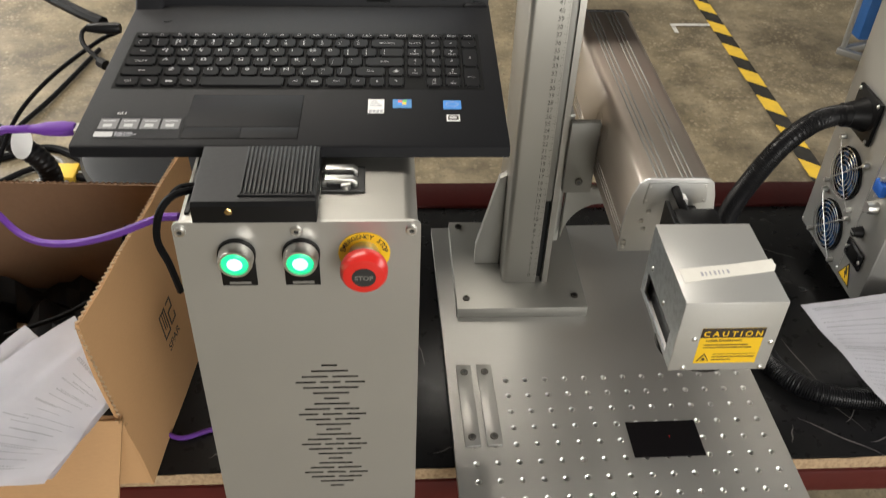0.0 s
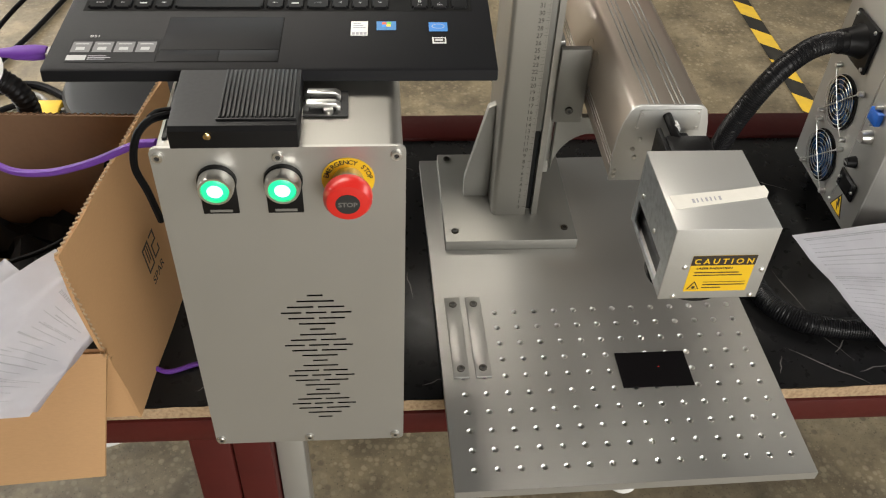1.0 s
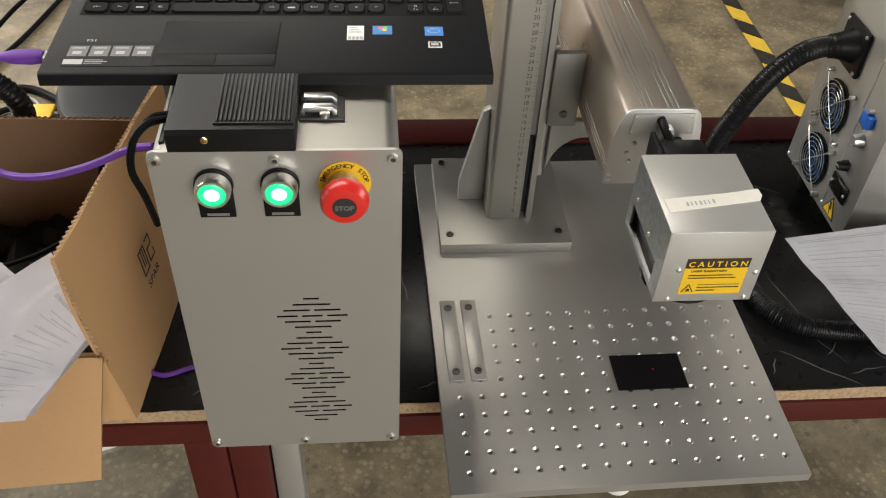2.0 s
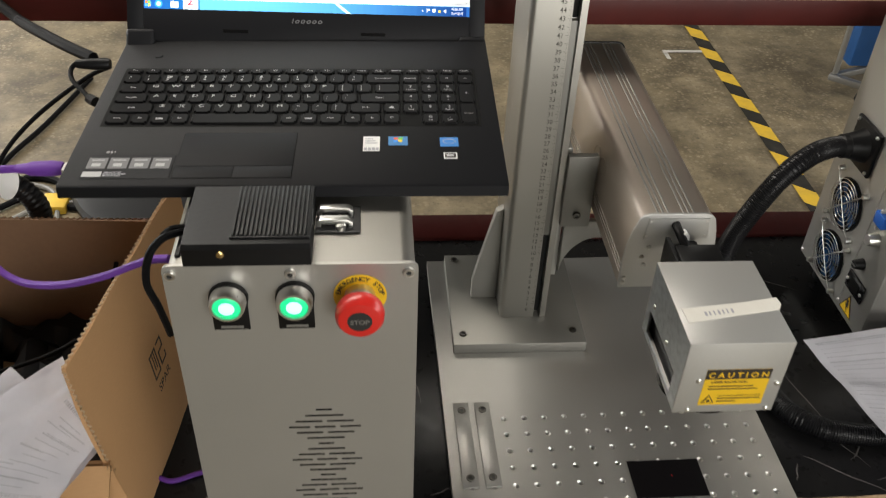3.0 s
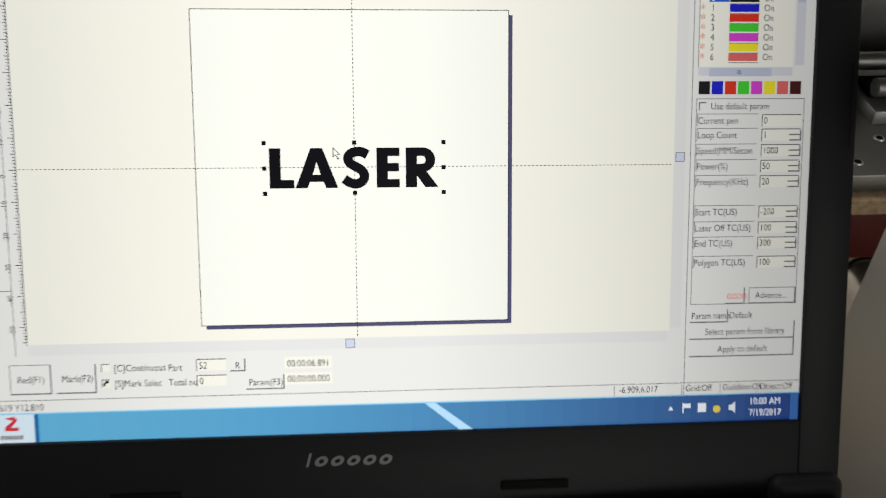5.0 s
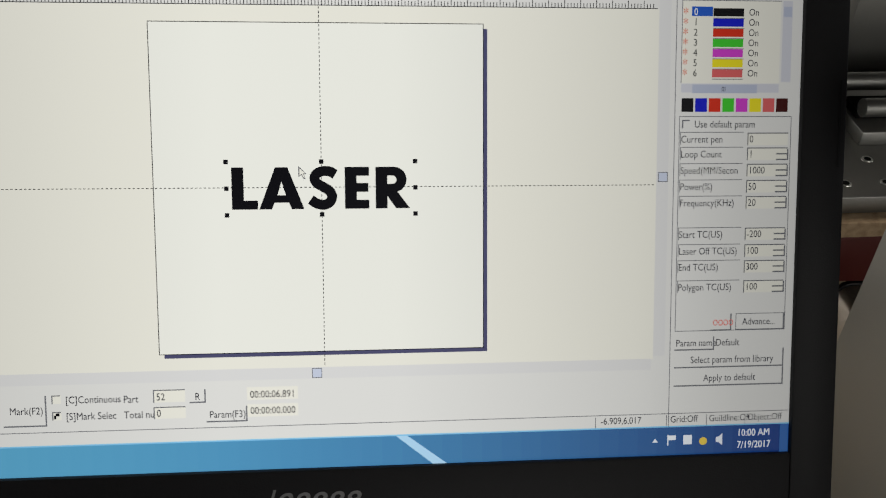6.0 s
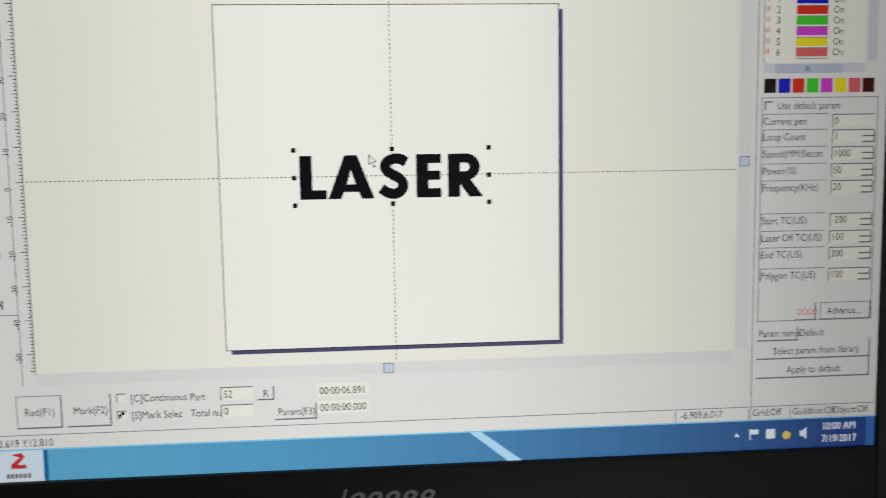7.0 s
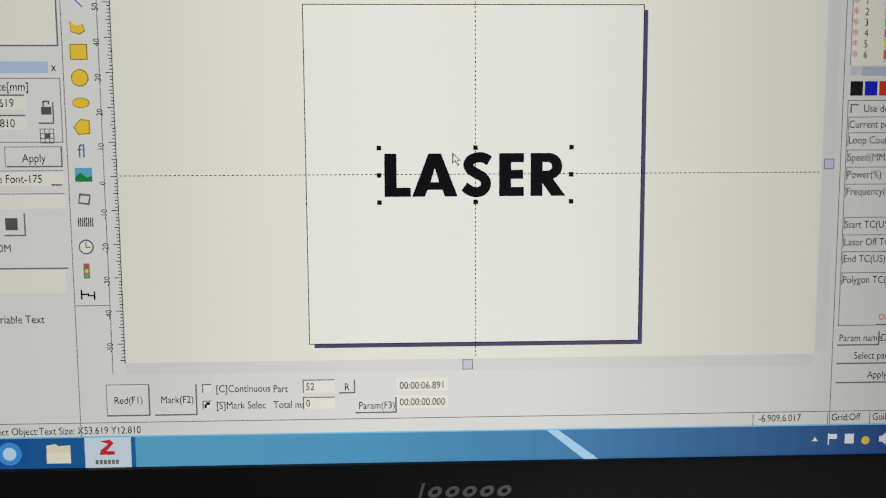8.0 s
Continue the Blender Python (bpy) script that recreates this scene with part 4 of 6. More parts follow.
s3 = sticker("sticker", 0.1325, 0.1490, 0.0600, 0.0745, material("bright_blue_sticker", (0.03, 0.22, 0.62), 0.35), "bright blue sticker")
bm = bmesh.new()
for k in range(20):
    a, b = 2 * math.pi * k / 20, 2 * math.pi * (k + 1) / 20
    quad(bm, *[(0.14075 + rx * math.cos(t), 0.0677 + rz * math.sin(t), 0.0006) for t, rx, rz in ((a, 0.0058, 0.0038), (b, 0.0058, 0.0038), (b, 0.0052, 0.0032), (a, 0.0052, 0.0032))])
part("sticker_ring", bm, LEGEND, s3)
s4 = sticker("sticker", 0.1350, 0.1470, 0.0405, 0.0500, WHITE, "small white and black sticker")
bm = bmesh.new()
rect(bm, 0.1362, 0.0418, 0.1458, 0.0487, 0.0006)
part("sticker_print", bm, PRINT, s4)
bm = bmesh.new()
rect(bm, 0.1375, 0.0435, 0.1440, 0.0470, 0.0008)
part("sticker_print", bm, LEGEND, s4)
SILVER = material("silver_print", (0.42, 0.42, 0.42), 0.4)
s5 = sticker("feature_label", -0.1720, -0.0985, 0.0125, 0.0480, LAPTOP, "dark feature label with grey pictograms")
for k in range(4):
    bm = bmesh.new()
    rect(bm, -0.1705 + 0.0180 * k, 0.0270, -0.1545 + 0.0180 * k, 0.0430, 0.0006)
    p_ = part("pictogram", bm, material("grey_pictogram", (0.14, 0.14, 0.145), 0.4), s5)
    bm = bmesh.new()
    rect(bm, -0.1665 + 0.0180 * k, 0.0300, -0.1590 + 0.0180 * k, 0.0345, 0.0008)
    rect(bm, -0.1680 + 0.0180 * k, 0.0385, -0.1570 + 0.0180 * k, 0.0400, 0.0008)
    part("pictogram_shape", bm, SILVER, s5)
bm = bmesh.new()
rect(bm, -0.1712, 0.0150, -0.1552, 0.0225, 0.0006)
part("label_field", bm, SILVER, s5)
bm = bmesh.new()
for k in range(3):
    rect(bm, -0.1540, 0.0160 + 0.0024 * k, -0.1390 + 0.004 * (k % 2), 0.0170 + 0.0024 * k, 0.0006)
part("label_lines", bm, INK, s5)
again("label_word", words_mesh("label_word", "B51", 0.0052, SILVER, 1.1), laptop, pose(-0.1590, 0.0500, 0.0005))

# lid: origin at the lower left corner of the display
LID = Matrix(((0.99976, 0.01763, 0.0125, -0.26322), (0.0010, 0.55164, -0.8341, 0.92626), (-0.02179, 0.83389, 0.5515, 1.23090), (0, 0, 0, 1)))
TOLID = LAP.inverted() @ LID
DW, DH = 0.344, 0.1934
fx0, fx1, fy0, fy1 = -0.0170, DW + 0.0165, -0.0335, DH + 0.0170
for ext in ((fx0, 0, fy0, fy1), (DW, fx1, fy0, fy1), (0, DW, fy0, 0), (0, DW, DH, fy1)):
    part("bezel_bar", box(bmesh.new(), *ext, -0.007, 0.0012, 0.0007), BEZEL, laptop, "", TOLID)
part("lid", box(bmesh.new(), fx0, fx1, fy0, fy1, -0.0095, -0.0071, 0.001), BEZEL, laptop, "black display lid", TOLID)
for x0, x1 in ((fx0 - 0.001, 0.012), (DW - 0.012, fx1 + 0.001)):
    part("hinge", box(bmesh.new(), x0, x1, -0.050, -0.0215, -0.014, 0.0060, 0.0045, 3), BEZEL, laptop, "", TOLID)
for x in (0.095, 0.240):
    part("rubber_pad", box(bmesh.new(), x - 0.013, x + 0.013, -0.0235, -0.0200, 0.0012, 0.0022, 0.0004), GAP, laptop, "", TOLID)
bm = bmesh.new()
for k in range(6):  # maker's mark: one tall stroke and a row of slanted rings
    x, y = 0.1535 + k * 0.0060, -0.0100
    if k == 0:
        bm.faces.new([bm.verts.new(p) for p in ((x + 0.0002, y - 0.0020, 0.0014), (x + 0.0012, y - 0.0020, 0.0014), (x + 0.0026, y + 0.0032, 0.0014), (x + 0.0016, y + 0.0032, 0.0014))])
        continue
    ring_ = [[(x + r * 0.0024 * math.cos(a) + 0.35 * r * 0.0020 * math.sin(a), y + r * 0.0020 * math.sin(a), 0.0014) for a in [2 * math.pi * i / 16 for i in range(16)]] for r in (1.0, 0.42)]
    for i in range(16):
        j = (i + 1) % 16
        bm.faces.new([bm.verts.new(p) for p in (ring_[0][i], ring_[0][j], ring_[1][j], ring_[1][i])])
part("maker_mark", bm, material("grey_print", (0.20, 0.20, 0.205), 0.4), laptop, "silver maker's mark", TOLID)
part("bezel_groove", box(bmesh.new(), DW + 0.0135, DW + 0.0143, 0.105, 0.136, 0.0010, 0.0014), LAPTOP, laptop, "", TOLID)


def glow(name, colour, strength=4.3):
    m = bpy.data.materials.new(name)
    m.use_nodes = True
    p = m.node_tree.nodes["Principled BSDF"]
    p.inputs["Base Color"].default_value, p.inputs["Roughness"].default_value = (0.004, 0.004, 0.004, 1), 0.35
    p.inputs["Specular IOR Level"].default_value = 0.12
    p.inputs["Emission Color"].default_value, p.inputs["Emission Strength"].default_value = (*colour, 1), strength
    # emission carries the panel's viewing-angle dimming: strongest mid-panel, weak towards its right edge
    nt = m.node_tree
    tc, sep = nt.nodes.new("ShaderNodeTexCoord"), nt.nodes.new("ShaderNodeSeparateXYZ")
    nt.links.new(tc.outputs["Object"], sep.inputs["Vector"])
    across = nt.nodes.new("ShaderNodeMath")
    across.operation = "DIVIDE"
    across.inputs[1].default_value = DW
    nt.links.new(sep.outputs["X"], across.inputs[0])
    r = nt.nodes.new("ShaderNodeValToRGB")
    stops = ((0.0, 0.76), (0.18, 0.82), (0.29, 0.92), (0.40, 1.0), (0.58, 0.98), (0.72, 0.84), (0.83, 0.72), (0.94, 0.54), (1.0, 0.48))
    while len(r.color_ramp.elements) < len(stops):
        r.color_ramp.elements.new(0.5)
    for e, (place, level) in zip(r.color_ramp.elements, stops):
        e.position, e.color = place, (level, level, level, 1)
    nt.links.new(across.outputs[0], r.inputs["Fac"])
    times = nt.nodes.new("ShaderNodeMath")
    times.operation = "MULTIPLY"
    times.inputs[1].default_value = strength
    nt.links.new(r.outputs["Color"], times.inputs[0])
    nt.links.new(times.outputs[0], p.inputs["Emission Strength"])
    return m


UI = {}
PX = DW / 1366


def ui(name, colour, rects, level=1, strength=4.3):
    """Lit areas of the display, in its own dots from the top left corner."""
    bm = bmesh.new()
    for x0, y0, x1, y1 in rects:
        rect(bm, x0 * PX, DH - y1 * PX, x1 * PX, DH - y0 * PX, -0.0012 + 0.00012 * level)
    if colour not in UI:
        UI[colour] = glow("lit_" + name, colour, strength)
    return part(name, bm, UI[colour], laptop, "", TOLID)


def ui_each(name, colour, rects, level=1):
    for r in rects:
        ui(name, colour, [r], level)


def ui_text(text, x, y, size=11.5, colour=(0.02, 0.02, 0.03), level=4, wide=0.84, bold=0.0, turn=0):
    if colour not in UI:
        UI[colour] = glow("lit_text", colour)
    me = words_mesh("screen_text", text, size * PX * 1.25, UI[colour], wide, 0, "LEFT", bold)
    again("screen_text", me, laptop, TOLID @ pose(x * PX, DH - (y + size * 0.42) * PX, -0.0012 + 0.00012 * level, 0, 0, turn))


def frame_of(x0, y0, x1, y1, w=1):
    return [(x0, y0, x1, y0 + w), (x0, y1 - w, x1, y1), (x0, y0, x0 + w, y1), (x1 - w, y0, x1, y1)]


CREAM, PANEL_, DARK_, GREY_ = (0.82, 0.81, 0.72), (0.74, 0.74, 0.71), (0.004, 0.004, 0.006), (0.16, 0.165, 0.18)
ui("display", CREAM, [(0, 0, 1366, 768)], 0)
ui("screen_pane", PANEL_, [(0, 0, 157, 725), (157, 0, 220, 625), (1159, 0, 1366, 725), (202, 625, 1184, 725), (157, 625, 202, 725), (0, 0, 1366, 108), (220, 108, 1159, 131)], 1)
ui("page", (0.84, 0.845, 0.775), [(466, 154, 912, 601)], 2)
ui("page_shadow", (0.07, 0.07, 0.15), [(913, 160, 918, 607), (472, 602, 918, 607)], 2)
ui("dark_line", DARK_, frame_of(465, 153, 913, 602), 3)
dots = []
for k in range(160):
    x = 222 + k * 5.85
    dots.append((x, 373.4, x + 3.2, 374.4))
for k in range(84):
    y = 132 + k * 5.85
    dots.append((689.4, y, 690.4, y + 3.2))
ui("axis_dots", DARK_, dots, 3)
handles = [(x - 3, y - 3, x + 3, y + 3) for x in (562, 690, 818) for y in (339, 375, 411) if (x, y) != (690, 375)]
ui_each("handle", DARK_, handles, 5)


def arc(cx, cy, r, a0, a1, n=10):
    return [(cx + r * math.cos(math.radians(a0 + (a1 - a0) * k / n)), cy + r * math.sin(math.radians(a0 + (a1 - a0) * k / n))) for k in range(n + 1)]


def ribbon(points, width):
    """The outline of a flat stroke along a smooth line, as quads."""
    line = smooth_path([(x, y, 0) for x, y in points], 6)
    sides = []
    for i, p in enumerate(line):
        d = (line[min(i + 1, len(line) - 1)] - line[max(i - 1, 0)]).normalized()
        n = Vector((-d.y, d.x, 0)) * width / 2
        sides.append(((p + n)[:2], (p - n)[:2]))
    return [(a[0], b[0], b[1], a[1]) for a, b in zip(sides, sides[1:])]


def block(x0, y0, x1, y1):
    return [(x0, y0), (x1, y0), (x1, y1), (x0, y1)]


half = [(0, 0), (17, 0), (20.5, 9), (30.3, 9), (30.3, 19), (24.6, 19), (30.3, 38), (30.3, 57), (22, 57)]
bowl = list(zip([(16, 57)] + arc(25, 39.5, 17.5, 90, -90) + [(16, 22)], [(16, 45)] + arc(23, 39.3, 5.7, 90, -90) + [(16, 33.6)]))
LETTERS = (
    (569, [block(0, 0, 16, 57), block(16, 0, 34.7, 12)]),
    (605.5, [half, [(60.6 - x, y) for x, y in half]]),
    (671, ribbon([(37.5, 47), (30, 51), (21, 51.5), (12.5, 48), (9.5, 41.5), (13, 35), (21, 30), (29, 25), (33, 17.5), (30, 9.5), (21.5, 5.5), (12, 7.5), (4, 13)], 13.5)),
    (721.5, [block(0, 0, 16, 57), block(16, 45, 33, 57), block(16, 23, 32, 35), block(16, 0, 33, 12)]),
    (763.5, [block(0, 0, 16, 57), [(14, 23), (29, 24), (47, 0), (28, 0), (16, 17)]] + [(p[0], q[0], q[1], p[1]) for p, q in zip(bowl, bowl[1:])]))
for xa, faces in LETTERS:
    bm = bmesh.new()
    for pts in faces:
        bm.faces.new([bm.verts.new(((xa + x) * PX, DH - (403.5 - y) * PX, -0.0012 + 0.00012 * 4)) for x, y in pts])
    part("screen_letter", bm, UI[DARK_], laptop, "", TOLID)
# rulers
ticks = [(210 if k % 10 == 0 else (213 if k % 5 == 0 else 215), 597.5 - (k + 50) * 4.47, 219, 598.5 - (k + 50) * 4.47) for k in range(-55, 55)]
ui("ruler", DARK_, ticks + [(218.5, 131, 219.5, 625)] + [(220 + k * 4.47, 124 if k % 5 else 120, 221 + k * 4.47, 130) for k in range(0, 209)] + [(220, 130, 1156, 131)], 3)
for k in range(-50, 60, 10):
    ui_text(str(k), 204, 374 - k * 4.47 + 8, 9, DARK_, 4, 0.9, 0, 90)
# scroll bars
ui_each("scroll_bar", (0.70, 0.70, 0.69), [(1159, 118, 1176, 620), (220, 624, 1156, 640)], 2)
ui_each("scroll_thumb", (0.55, 0.60, 0.72), [(1161, 356, 1175, 370), (672, 625, 686, 639)], 3)
ui("scroll_thumb_edge", GREY_, frame_of(1161, 356, 1175, 370), 4)
ui("scroll_thumb_edge", GREY_, frame_of(672, 625, 686, 639), 4)
ui_each("pane_edge", GREY_, [(1183, 108, 1184, 725), (156, 108, 157, 725), (202, 118, 203, 640)], 4)
# right hand parameter pane
ui_each("list_field", CREAM, [(1192, 118, 1334, 232), (1290, 302, 1350, 319)], 2)
PENS = [(0.006, 0.006, 0.008), (0.008, 0.012, 0.50), (0.62, 0.03, 0.012), (0.05, 0.55, 0.03), (0.60, 0.05, 0.55), (0.80, 0.70, 0.02), (0.66, 0.12, 0.12), (0.05, 0.005, 0.005)]
for k in range(7):
    y = 134 + k * 14
    ui("pen_colour", PENS[k], [(1236, y - 5, 1280, y + 6)], 3)
    ui_text(str(k), 1208, y, 11, DARK_ if k else CREAM, 5)
    ui_text("On", 1287, y, 11)
    ui_text("*", 1193, y + 2, 16, (0.6, 0.08, 0.03))
ui("row_line", GREY_, [(1236, 142 + 14 * k, 1281, 143 + 14 * k) for k in range(7)] + [(1192, 118, 1334, 119), (1191, 118, 1192, 232)], 4)
ui("selected_row", (0.02, 0.10, 0.50), [(1205, 127, 1235, 140)], 4)
ui_each("list_scroll", (0.60, 0.61, 0.66), [(1337, 118, 1351, 230), (1192, 233, 1334, 245)], 2)
ui_each("list_thumb", (0.45, 0.49, 0.60), [(1338, 126, 1350, 140), (1208, 234, 1302, 246)], 3)
ui_text("III", 1250, 240, 8)
for k in range(8):
    ui("palette", PENS[k], [(1193 + k * 19.7, 253, 1210 + k * 19.7, 272)], 3)
ui_each("entry_field", CREAM, [(1290, y - 8, 1350, y + 9) for y in (331, 354, 377, 400, 445, 469, 492, 521)], 2)
names_ = [("Current pen", 310, "0"), ("Loop Count", 331, "1"), ("Speed(MM/Secon", 354, "1000"), ("Power(%)", 377, "50"), ("Frequency(KHz)", 400, "20"),
          ("Start TC(US)", 445, "-200"), ("Laser Off TC(US)", 469, "100"), ("End TC(US)", 492, "300"), ("Polygon TC(US)", 521, "100")]
edges = frame_of(1190, 278, 1354, 585)
for word, y, value in names_:
    ui_text(word, 1193, y, 11.5)
    ui_text(value, 1293, y, 11.5)
    edges += [(1192, y - 10, 1284, y - 9), (1192, y - 10, 1193, y + 8), (1290, y - 9, 1350, y - 7.5), (1290, y - 9, 1291.5, y + 9)]
    if word != "Current pen":
        edges += [(1333, y - 1, 1350, y + 1), (1333, y + 7, 1350, y + 9), (1349, y - 7, 1351, y + 9)]
ui_text("Use default param", 1212, 289, 11.5)
edges += [(1194, 283, 1205, 285), (1194, 283, 1196, 295), (1281, 583, 1353, 585), (1351, 560, 1353, 585), (1280, 560, 1353, 561), (1280, 560, 1281, 585),
          (1190, 611, 1248, 613), (1247, 593, 1249, 613), (1190, 637, 1353, 639), (1190, 664, 1353, 666), (1352, 612, 1354, 666), (1243, 583, 1273, 585), (1272, 560, 1274, 585)]
ui("control_edge", GREY_, edges, 4)
ui_text("OOOO", 1246, 573, 10, (0.62, 0.08, 0.06), 5, 0.75)
ui_text("Advance...", 1290, 572, 11.5)
ui_text("Param name", 1192, 602, 11.5)
ui_text("Default", 1251, 602, 11.5)
ui_text("Select param from library", 1214, 627, 11.5)
ui_text("Apply to default", 1234, 654, 11.5)
# bottom controls and status line
ui_each("entry_field", CREAM, [(455, 650, 498, 668), (455, 674, 498, 691), (320, 654, 332, 666), (320, 677, 332, 689), (582, 650, 652, 668), (582, 674, 652, 692)], 2)
ui("control_edge", GREY_, [(248, 654, 250, 697), (192, 695, 250, 697), (192, 653, 250, 654), (192, 653, 193, 697), (311, 654, 313, 697), (256, 695, 313, 697),
                           (320, 654, 332, 655.5), (320, 654, 321.5, 666), (320, 677, 332, 678.5), (320, 677, 321.5, 689), (455, 650, 498, 651.5), (455, 650, 456.5, 668),
                           (455, 674, 498, 675.5), (455, 674, 456.5, 691), (524, 651, 526, 670), (504, 668, 526, 670), (580, 676, 582, 698), (526, 696, 582, 698),
                           (0, 705, 1366, 706), (1075, 708, 1076, 724), (1180, 708, 1181, 724), (1240, 708, 1241, 724), (1298, 708, 1299, 724)], 4)
for word, x, y in (("Red(F1)", 202, 675), ("Mark(F2)", 264, 675), ("[C]Continuous", 338, 661), ("[S]Mark Selec", 338, 684), ("Part", 415, 662), ("Total nu", 415, 684),
                   ("52", 459, 660), ("0", 459, 683), ("R", 511, 661), ("Param(F3)", 530, 687), ("00:00:06.891", 586, 660), ("00:00:00.000", 586, 683),
                   ("-6.909,6.017", 1083, 714), ("Grid:Off", 1186, 714), ("Guildline:Off", 1244, 714), ("Object:Off", 1302, 714), ("object Object:Text Size: X53.619 Y12.810", 30, 716)):
    ui_text(word, x, y, 11.5)
ui("check_mark", DARK_, [(322.5, 682, 325.5, 687), (325, 679, 330, 683)], 5)
# left hand object pane and tool column
ui_each("entry_field", CREAM, [(0, 130, 150, 205), (0, 270, 105, 287), (0, 296, 105, 313), (0, 368, 150, 386), (0, 398, 150, 416), (0, 496, 146, 528)], 2)
ui("title_bar", (0.42, 0.56, 0.74), [(0, 226, 137, 241)], 2)
ui("control_edge", GREY_, [(0, 205, 151, 207), (150, 130, 152, 207), (0, 268, 105, 270), (0, 294, 105, 296), (140, 278, 142, 304), (122, 304, 142, 306), (148, 336, 150, 362),
                           (78, 360, 150, 362), (76, 336, 77, 362), (76, 335, 150, 336), (0, 366, 150, 367), (0, 396, 150, 397), (0, 494, 150, 496), (134, 384, 148, 386), (0, 247, 152, 248),
                           (151, 247, 152, 330), (0, 329, 152, 330), (96, 422, 98, 452), (70, 450, 98, 452), (157, 545, 202, 546)], 4)
for word, x, y in (("Size[mm]", 62, 258), ("53.619", 56, 279), ("12.810", 56, 305), ("Shape Font-175", 40, 377), ("Apply", 98, 350), ("Variable Text", 44, 563), ("x", 141, 233), ("DM", 58, 468)):
    ui_text(word, x, y, 12.5)
SHADE_ = (0.10, 0.10, 0.11)
ui("lock_shape", SHADE_, [(126, 284, 139, 294), (128, 277, 130, 284), (135, 277, 137, 281), (128, 276, 137, 278)], 5)
ui("anchor_grid", SHADE_, [(123, 312 + 6 * k, 141, 313 + 6 * k) for k in range(4)] + [(123 + 5.7 * k, 312, 124 + 5.7 * k, 331) for k in range(4)] + [(129, 318, 136, 325)], 5)
ui("save_icon", SHADE_, [(72, 428, 88, 444)], 5)
GOLD, OUTL = (0.86, 0.58, 0.05), (0.10, 0.12, 0.35)


def ui_shape(x, y, pts, colour, level=4):
    bm = bmesh.new()
    bm.faces.new([bm.verts.new(((x + a) * PX, DH - (y + b) * PX, -0.0012 + 0.00012 * level)) for a, b in pts])
    if colour not in UI:
        UI[colour] = glow("lit_icon", colour)
    part("tool_icon", bm, UI[colour], laptop, "", TOLID)


def oval(rx, ry, n=20):
    return [(rx * math.cos(2 * math.pi * k / n), ry * math.sin(2 * math.pi * k / n)) for k in range(n)]


for dy, pts in ((181, [(-9, -6), (-2, 0), (6, -2), (9, 6), (2, 10), (-8, 7)]), (214, [(-10, -9), (10, -9), (10, 9), (-10, 9)]), (247, oval(10, 10)), (279, oval(10, 6)), (310, [(-10, 0), (-2, -9), (9, -8), (9, 8), (-5, 9)])):
    ui_shape(177, dy, [(a * 1.12, b * 1.12) for a, b in pts], (0.25, 0.16, 0.03), 3)
    ui_shape(177, dy, pts, GOLD, 4)
ui_shape(177, 150, [(-8, -7), (-7, -8), (8, 7), (7, 8)], OUTL)
ui_text("fI", 170, 341, 20, (0.05, 0.18, 0.45), 5)
ui_shape(176, 372, [(-11, -9), (11, -9), (11, 9), (-11, 9)], (0.10, 0.42, 0.60), 3)
ui_shape(176, 376, [(-11, -1), (-4, -7), (4, 0), (11, -3), (11, 5), (-11, 5)], (0.02, 0.22, 0.06), 4)
ui_shape(176, 404, [(-7, -8), (8, -6), (6, 8), (-9, 6)], GREY_, 3)
ui_shape(176, 404, [(-5, -5), (6, -4), (4, 5), (-7, 4)], PANEL_, 4)
ui("barcode", DARK_, [(166 + 2.6 * k, 428, 167.3 + 2.6 * k, 440) for k in range(8)], 4)
ui_shape(175, 467, oval(10, 10), GREY_, 3)
ui_shape(175, 467, oval(8, 8), CREAM, 4)
ui("clock_pointer", DARK_, [(174.4, 460, 175.6, 468), (175, 466.6, 181, 467.8)], 5)
ui_shape(174, 499, [(-4, -10), (4, -10), (4, 10), (-4, 10)], (0.22, 0.20, 0.16), 3)
for k, cc in enumerate(((0.70, 0.06, 0.05), (0.85, 0.65, 0.05), (0.08, 0.60, 0.10))):
    ui_shape(174, 492.5 + 6.5 * k, oval(2.6, 2.6, 10), cc, 4)
ui("step_icon", DARK_, [(165, 524, 167, 537), (167, 529, 174, 531), (174, 529, 176, 533), (176, 531, 182, 533), (182, 526, 184, 538)], 4)
# task bar
steps_ = 48
for k in range(steps_):
    f = k / (steps_ - 1)
    if f < 0.16:
        colour = (0.012, 0.09 + 0.25 * f, 0.34)
    else:
        colour = tuple(round(a + (b - a) * (f - 0.16) / 0.84, 3) for a, b in zip((0.11, 0.40, 0.62), (0.005, 0.045, 0.24)))
    bar_ = ui("task_bar", colour, [(1366 * k / steps_, 725, 1366 * (k + 1) / steps_, 768)], 2)
ui("task_bar_light", (0.22, 0.55, 0.82), [(0, 724, 1366, 726)], 3)
ui_shape(818, 746, [(-30, -20), (-14, -20), (42, 22), (22, 22)], (0.42, 0.66, 0.86), 3)
ui_shape(60, 747, oval(16, 16), (0.05, 0.30, 0.75), 3)
ui_shape(60, 747, oval(9, 9), (0.55, 0.75, 0.92), 4)
ui_shape(16, 747, oval(17, 17), (0.03, 0.16, 0.42), 3)
for cx_, cy_, cc in ((-6, -6, (0.8, 0.2, 0.05)), (6, -6, (0.2, 0.6, 0.1)), (-6, 6, (0.1, 0.4, 0.85)), (6, 6, (0.85, 0.65, 0.08))):
    ui_shape(16 + cx_, 747 + cy_, [(-5, -5), (5, -5), (5, 5), (-5, 5)], cc, 4)
ui_shape(125, 748, [(-16, -12), (-4, -14), (0, -11), (16, -12), (16, 13), (-16, 13)], (0.80, 0.74, 0.52), 3)
